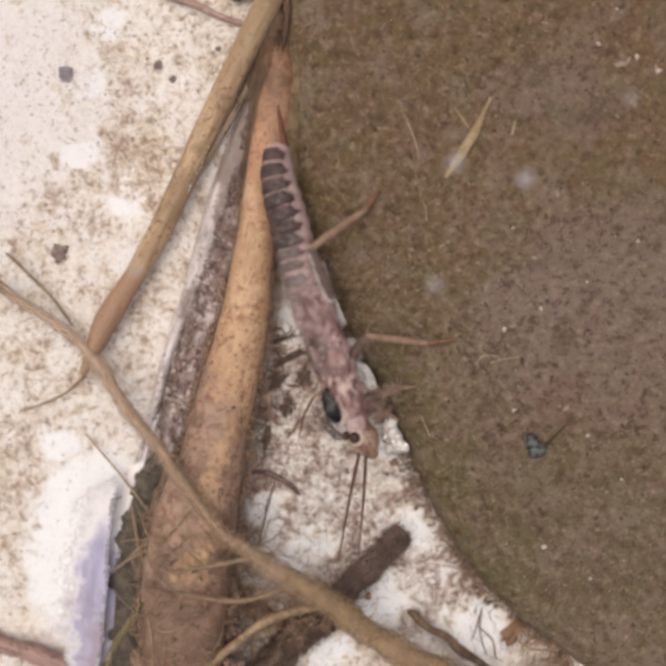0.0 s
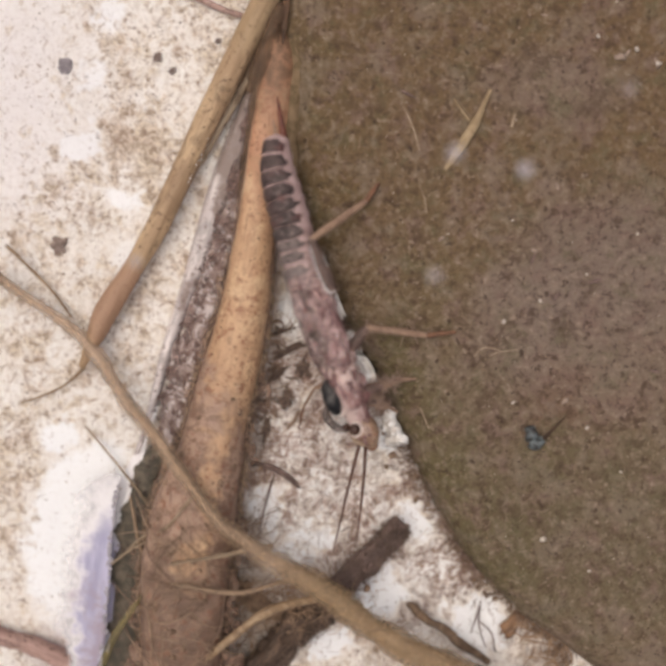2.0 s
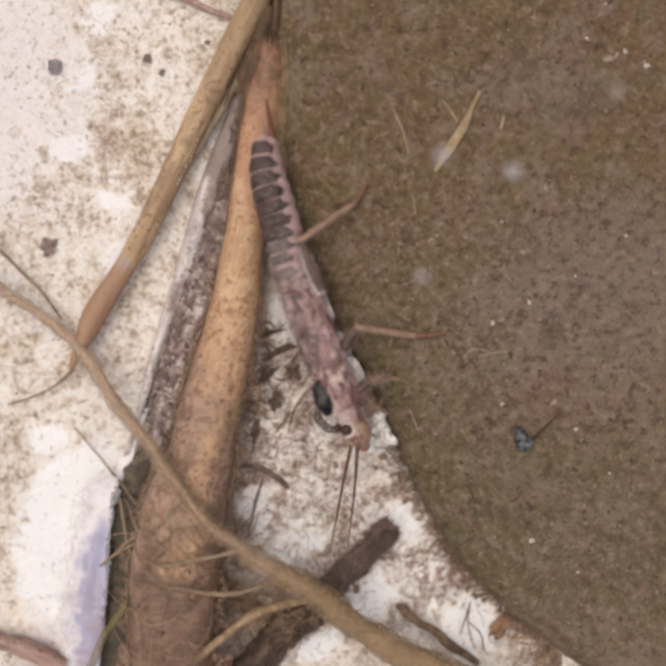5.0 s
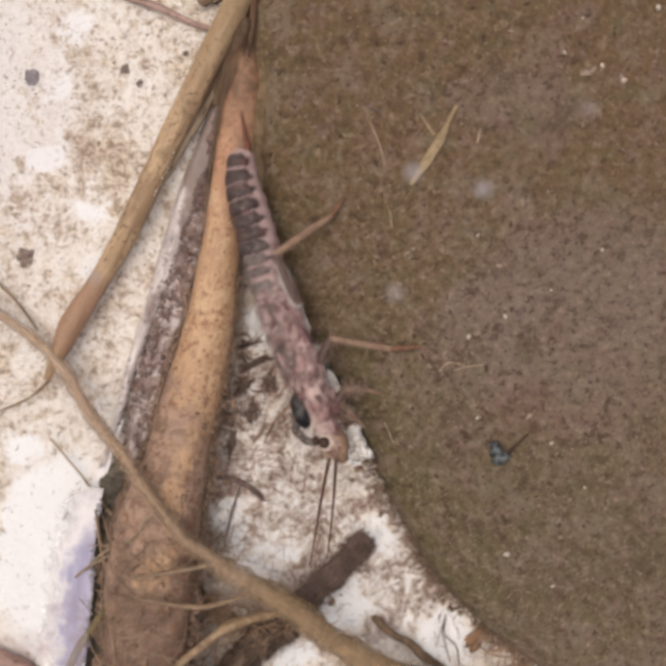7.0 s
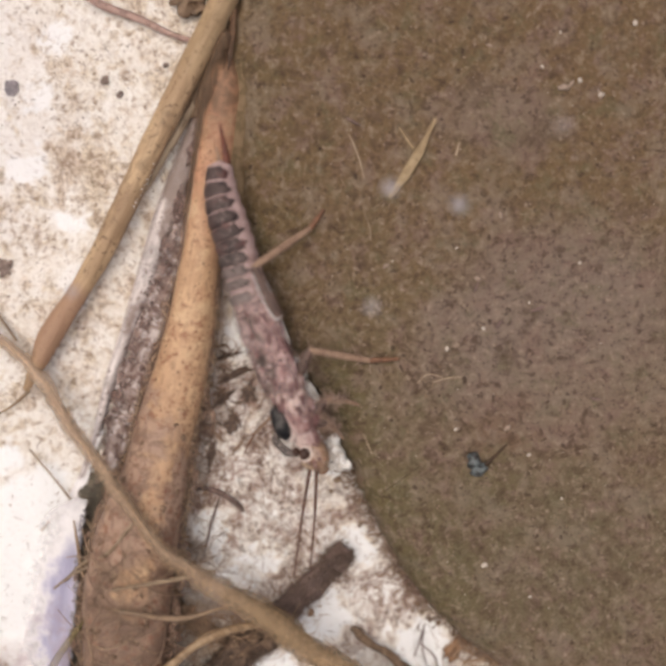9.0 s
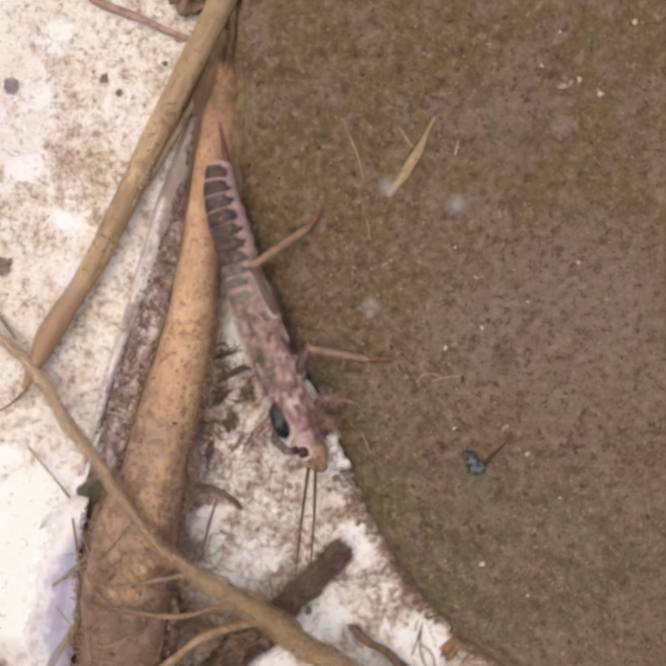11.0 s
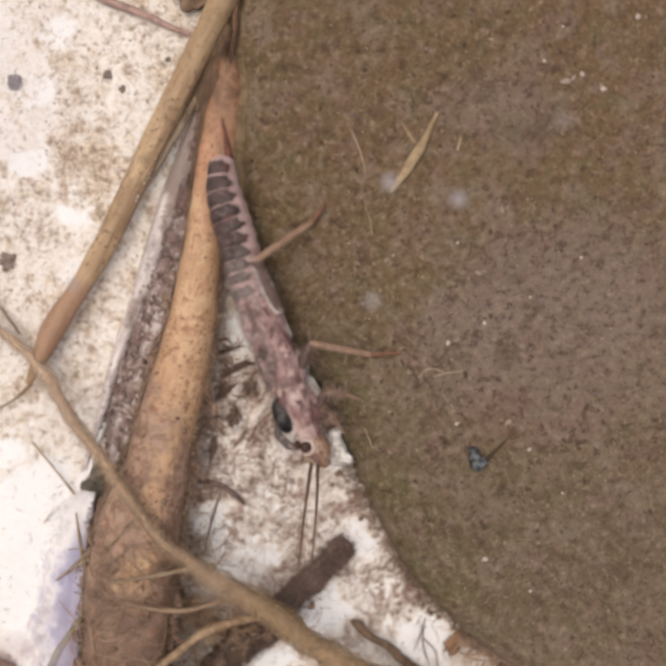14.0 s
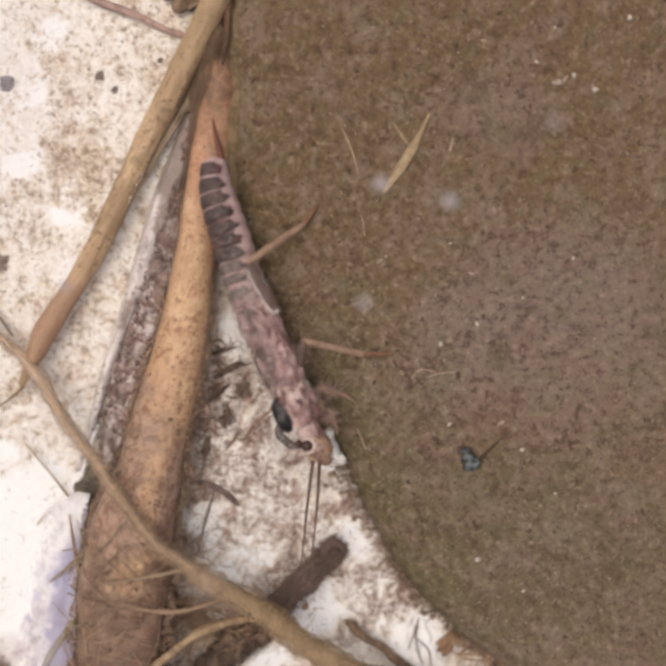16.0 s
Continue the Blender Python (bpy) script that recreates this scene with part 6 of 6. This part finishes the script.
    for q, (x, y, w) in enumerate(((.12, -3.25, .05), (.26, -3.42, .06), (.05, -3.68, .05), (.20, -3.62, .04), (.34, -3.62, .06), (.10, -3.84, .05), (.02, -3.20, .05), (.28, -3.78, .05), (-.08, -3.72, .05), (.14, -3.45, .035))):
        h = 2.0 + .40 * math.sqrt(max(.05, 1 - ((x - .05) / .46) ** 2 - ((y + 3.52) / .58) ** 2))
        part("head_mark", blob((x, y, h - .01), (w * 1.6, w, w * .5), q * 2.3, .6, 60 + 37 * q, 2), (LOBE, SNOUT, NECK)[q % 3], head)
    for x, y in ((-0.07, -3.93), (0.13, -3.98)):
        part("antenna_base", blob((x, y, 2.02), (.09, .12, .1), x, .1), HORN, head)
    tips = []
    for b, m, e in (((-0.08, -4.0, 1.95), (-0.34, -5.42, 1.8), (-0.64, -7.29, 1.55)), ((0.12, -4.05, 1.95), (0.04, -5.41, 1.8), (-0.13, -7.09, 1.55))):
        tips.append(part("antenna", tube([b, m, e], [.055, .038, .018], 24, 6), HORN, root, "long thin brown antenna", at=b))
    JOINTS["antennae"] = tips
    part("cercus", tube([(-2.45, 4.7, 2.0), (-2.48, 5.1, 2.0), (-2.56, 5.55, 2.0), (-2.66, 6.1, 1.9)], [.13, .11, .08, .03], 20, 7), CERCUS, root, "dark red tail filament")
    part("cercus", tube([(-2.65, 4.8, 2.0), (-2.70, 5.1, 1.95), (-2.78, 5.45, 1.9)], [.07, .06, .02], 20, 7), LEG, root, "pale tail filament")
    leg(root, "hind", (-0.91, 0.44, 2.62), (-1.63, 1.93, 2.80), (-0.06, 3.12, 1.65), (0.34, 3.70, STONE_TOP + .05), .175)
    leg(root, "middle", (-0.43, -1.25, 2.1), (-0.05, -0.46, 2.35), (1.75, -0.78, 1.6), (2.62, -0.72, STONE_TOP + .05), .17)
    leg(root, "front", (-0.05, -2.4, 2.0), (0.43, -1.98, 2.0), (1.0, -2.0, 1.6), (1.45, -2.12, STONE_TOP + .05), .15)
    leg(root, "far", (0.05, -2.6, 1.9), (0.43, -2.68, 1.9), (0.75, -2.9, 1.6), (1.0, -3.15, STONE_TOP + .05), .12)
    leg(root, "left", (-0.9, -2.1, 1.9), (-1.35, -2.5, 1.6), (-1.8, -3.1, .6), (-2.11, -3.84, .1), .08)
    return root


SIDE = 1.0


# ---- what moves ----
# each twitch: seconds, and how far the body is thrown aside, 0 to 1
TWITCH = [(1.1, 0), (1.2, .75), (1.3, .62), (1.4, .26), (1.5, .15), (1.6, .04), (1.8, 0), (2.7, 0), (2.8, .75), (2.9, .6), (3.0, .16), (3.1, .06), (3.2, 0), (3.6, 0), (3.7, .9), (3.8, .5), (3.9, .15), (4.0, .05), (4.2, 0),
          (5.1, 0), (5.2, .9), (5.3, .45), (5.5, .08), (5.7, 0), (8.6, 0), (8.7, .5), (8.8, .5), (8.9, .14), (9.0, .02), (9.1, .01), (9.2, 0), (10.2, 0), (10.3, .9), (10.4, .45), (10.6, .08), (10.8, 0)]
TWITCH += [(11.8, 0), (11.9, 1.0), (12.0, .35), (12.1, .14), (12.2, .03), (12.4, 0), (13.1, 0), (13.2, .6), (13.3, .95), (13.4, .48), (13.5, .18), (13.6, .05), (13.8, 0), (14.2, 0), (14.3, .4), (14.4, 1.0), (14.5, .40), (14.6, .17),
           (14.7, .06), (14.8, 0), (15.4, 0), (15.5, 1.0), (15.6, .42), (15.7, .15), (15.8, .04), (15.9, 0)]
FEEL = [(0.0, 0.4, 2.0), (1.5, -2.5, 1.0), (3.5, -1.0, 0.0), (7.0, 0.0, 0.0), (9.0, 1.3, 1.0), (12.5, 3.0, 2.0), (16.0, 1.5, -2.0)]


def bend(hip, hip0, knee0, toe0):
    """Where the knee goes, and how far the shin turns, when the hip moves over a planted foot."""
    flat = lambda v: Vector((v.x, v.y))
    h, toe = flat(hip), flat(toe0)
    thigh, shin = (flat(knee0) - flat(hip0)).length, (toe - flat(knee0)).length
    span = toe - h
    if span.length > 0.999 * (thigh + shin):
        # stretched out: the foot drags after the body
        toe = h + span.normalized() * 0.999 * (thigh + shin)
        span = toe - h
    d = max(span.length, abs(thigh - shin) * 1.001)
    u = (thigh ** 2 - shin ** 2 + d * d) / (2 * d)
    v = math.sqrt(max(0.0, thigh ** 2 - u * u))
    way = span.normalized()
    side = Vector((-way.y, way.x))
    rest, lean = toe0 - hip0, knee0 - hip0
    v = v if rest.x * lean.y - rest.y * lean.x > 0 else -v
    knee = h + way * u + side * v
    old, now = flat(toe0) - flat(knee0), toe - knee
    aim = math.degrees(math.remainder(math.atan2(now.y, now.x) - math.atan2(old.y, old.x), 2 * math.pi))
    return Vector((knee.x, knee.y, knee0.z)), aim


def motions():
    rows = sorted([(0.0, 0.0), (6.3, 0.0), (7.0, 0.0), (7.6, 0.0)] + TWITCH + [(16.0, 0.0)])
    tail = pose(*(Vector((-2.55, 4.4, STONE_TOP)) * MM))
    body = {}
    for t, a in rows:
        lean = float(np.interp(t, [0, 4.2, 6.3, 7.0, 7.6, 15.45, 15.8, 16], [-1.25, -0.95, 0.0, 0.15, 0.6, 0.7, 2.3, 2.4]))
        body[t] = tail @ pose(0, 0, 0, 0, 0, lean) @ tail.inverted() @ pose(*((BODY + Vector((-0.78, -0.22, 0)) * a) * MM), 0, 0, -1.2 * a)
    # the reflection sheet slides slowly towards the stalk
    at = PLACE[pale_reflection]
    walk(pale_reflection, [(t, pose(*((at + Vector((d, 0, 0))) * MM))) for t, d in ((0.0, -.20), (2.0, -.08), (4.2, .10), (6.3, .36), (7.0, .48), (9.0, .62), (12.0, .74), (16.0, .84))])
    walk(nymph, [(t, body[t]) for t, _ in rows])
    for name in ("hind", "middle", "front", "far", "left"):
        thigh, shin, c, k, toe = JOINTS[name]
        hip = (c - BODY) * MM
        knees, turns = [], []
        for t, _ in rows:
            at, aim = bend(body[t] @ hip, c * MM, k * MM, toe * MM)
            knees.append((t, body[t].inverted() @ pose(at.x, at.y, k.z * MM, 0, 0, aim)))
            way, rest = body[t].inverted() @ at - hip, (k - c) * MM
            turn = math.atan2(way.y, way.x) - math.atan2(rest.y, rest.x)
            turns.append((t, pose(*hip, 0, 0, math.degrees(math.remainder(turn, 2 * math.pi)))))
        walk(shin, knees)
        walk(thigh, turns)
    for k, ob in enumerate(JOINTS["antennae"]):
        at = (PLACE[ob] - BODY) * MM
        walk(ob, [(row[0], pose(*at, 0, 0, row[1 + k])) for row in FEEL])


bed()
stone()
reed()
pale_reflection = film()
muck()
seam()
stem()
roots()
sticks()
tangle()
on_stone()
nymph = insect()
litter()
motions()
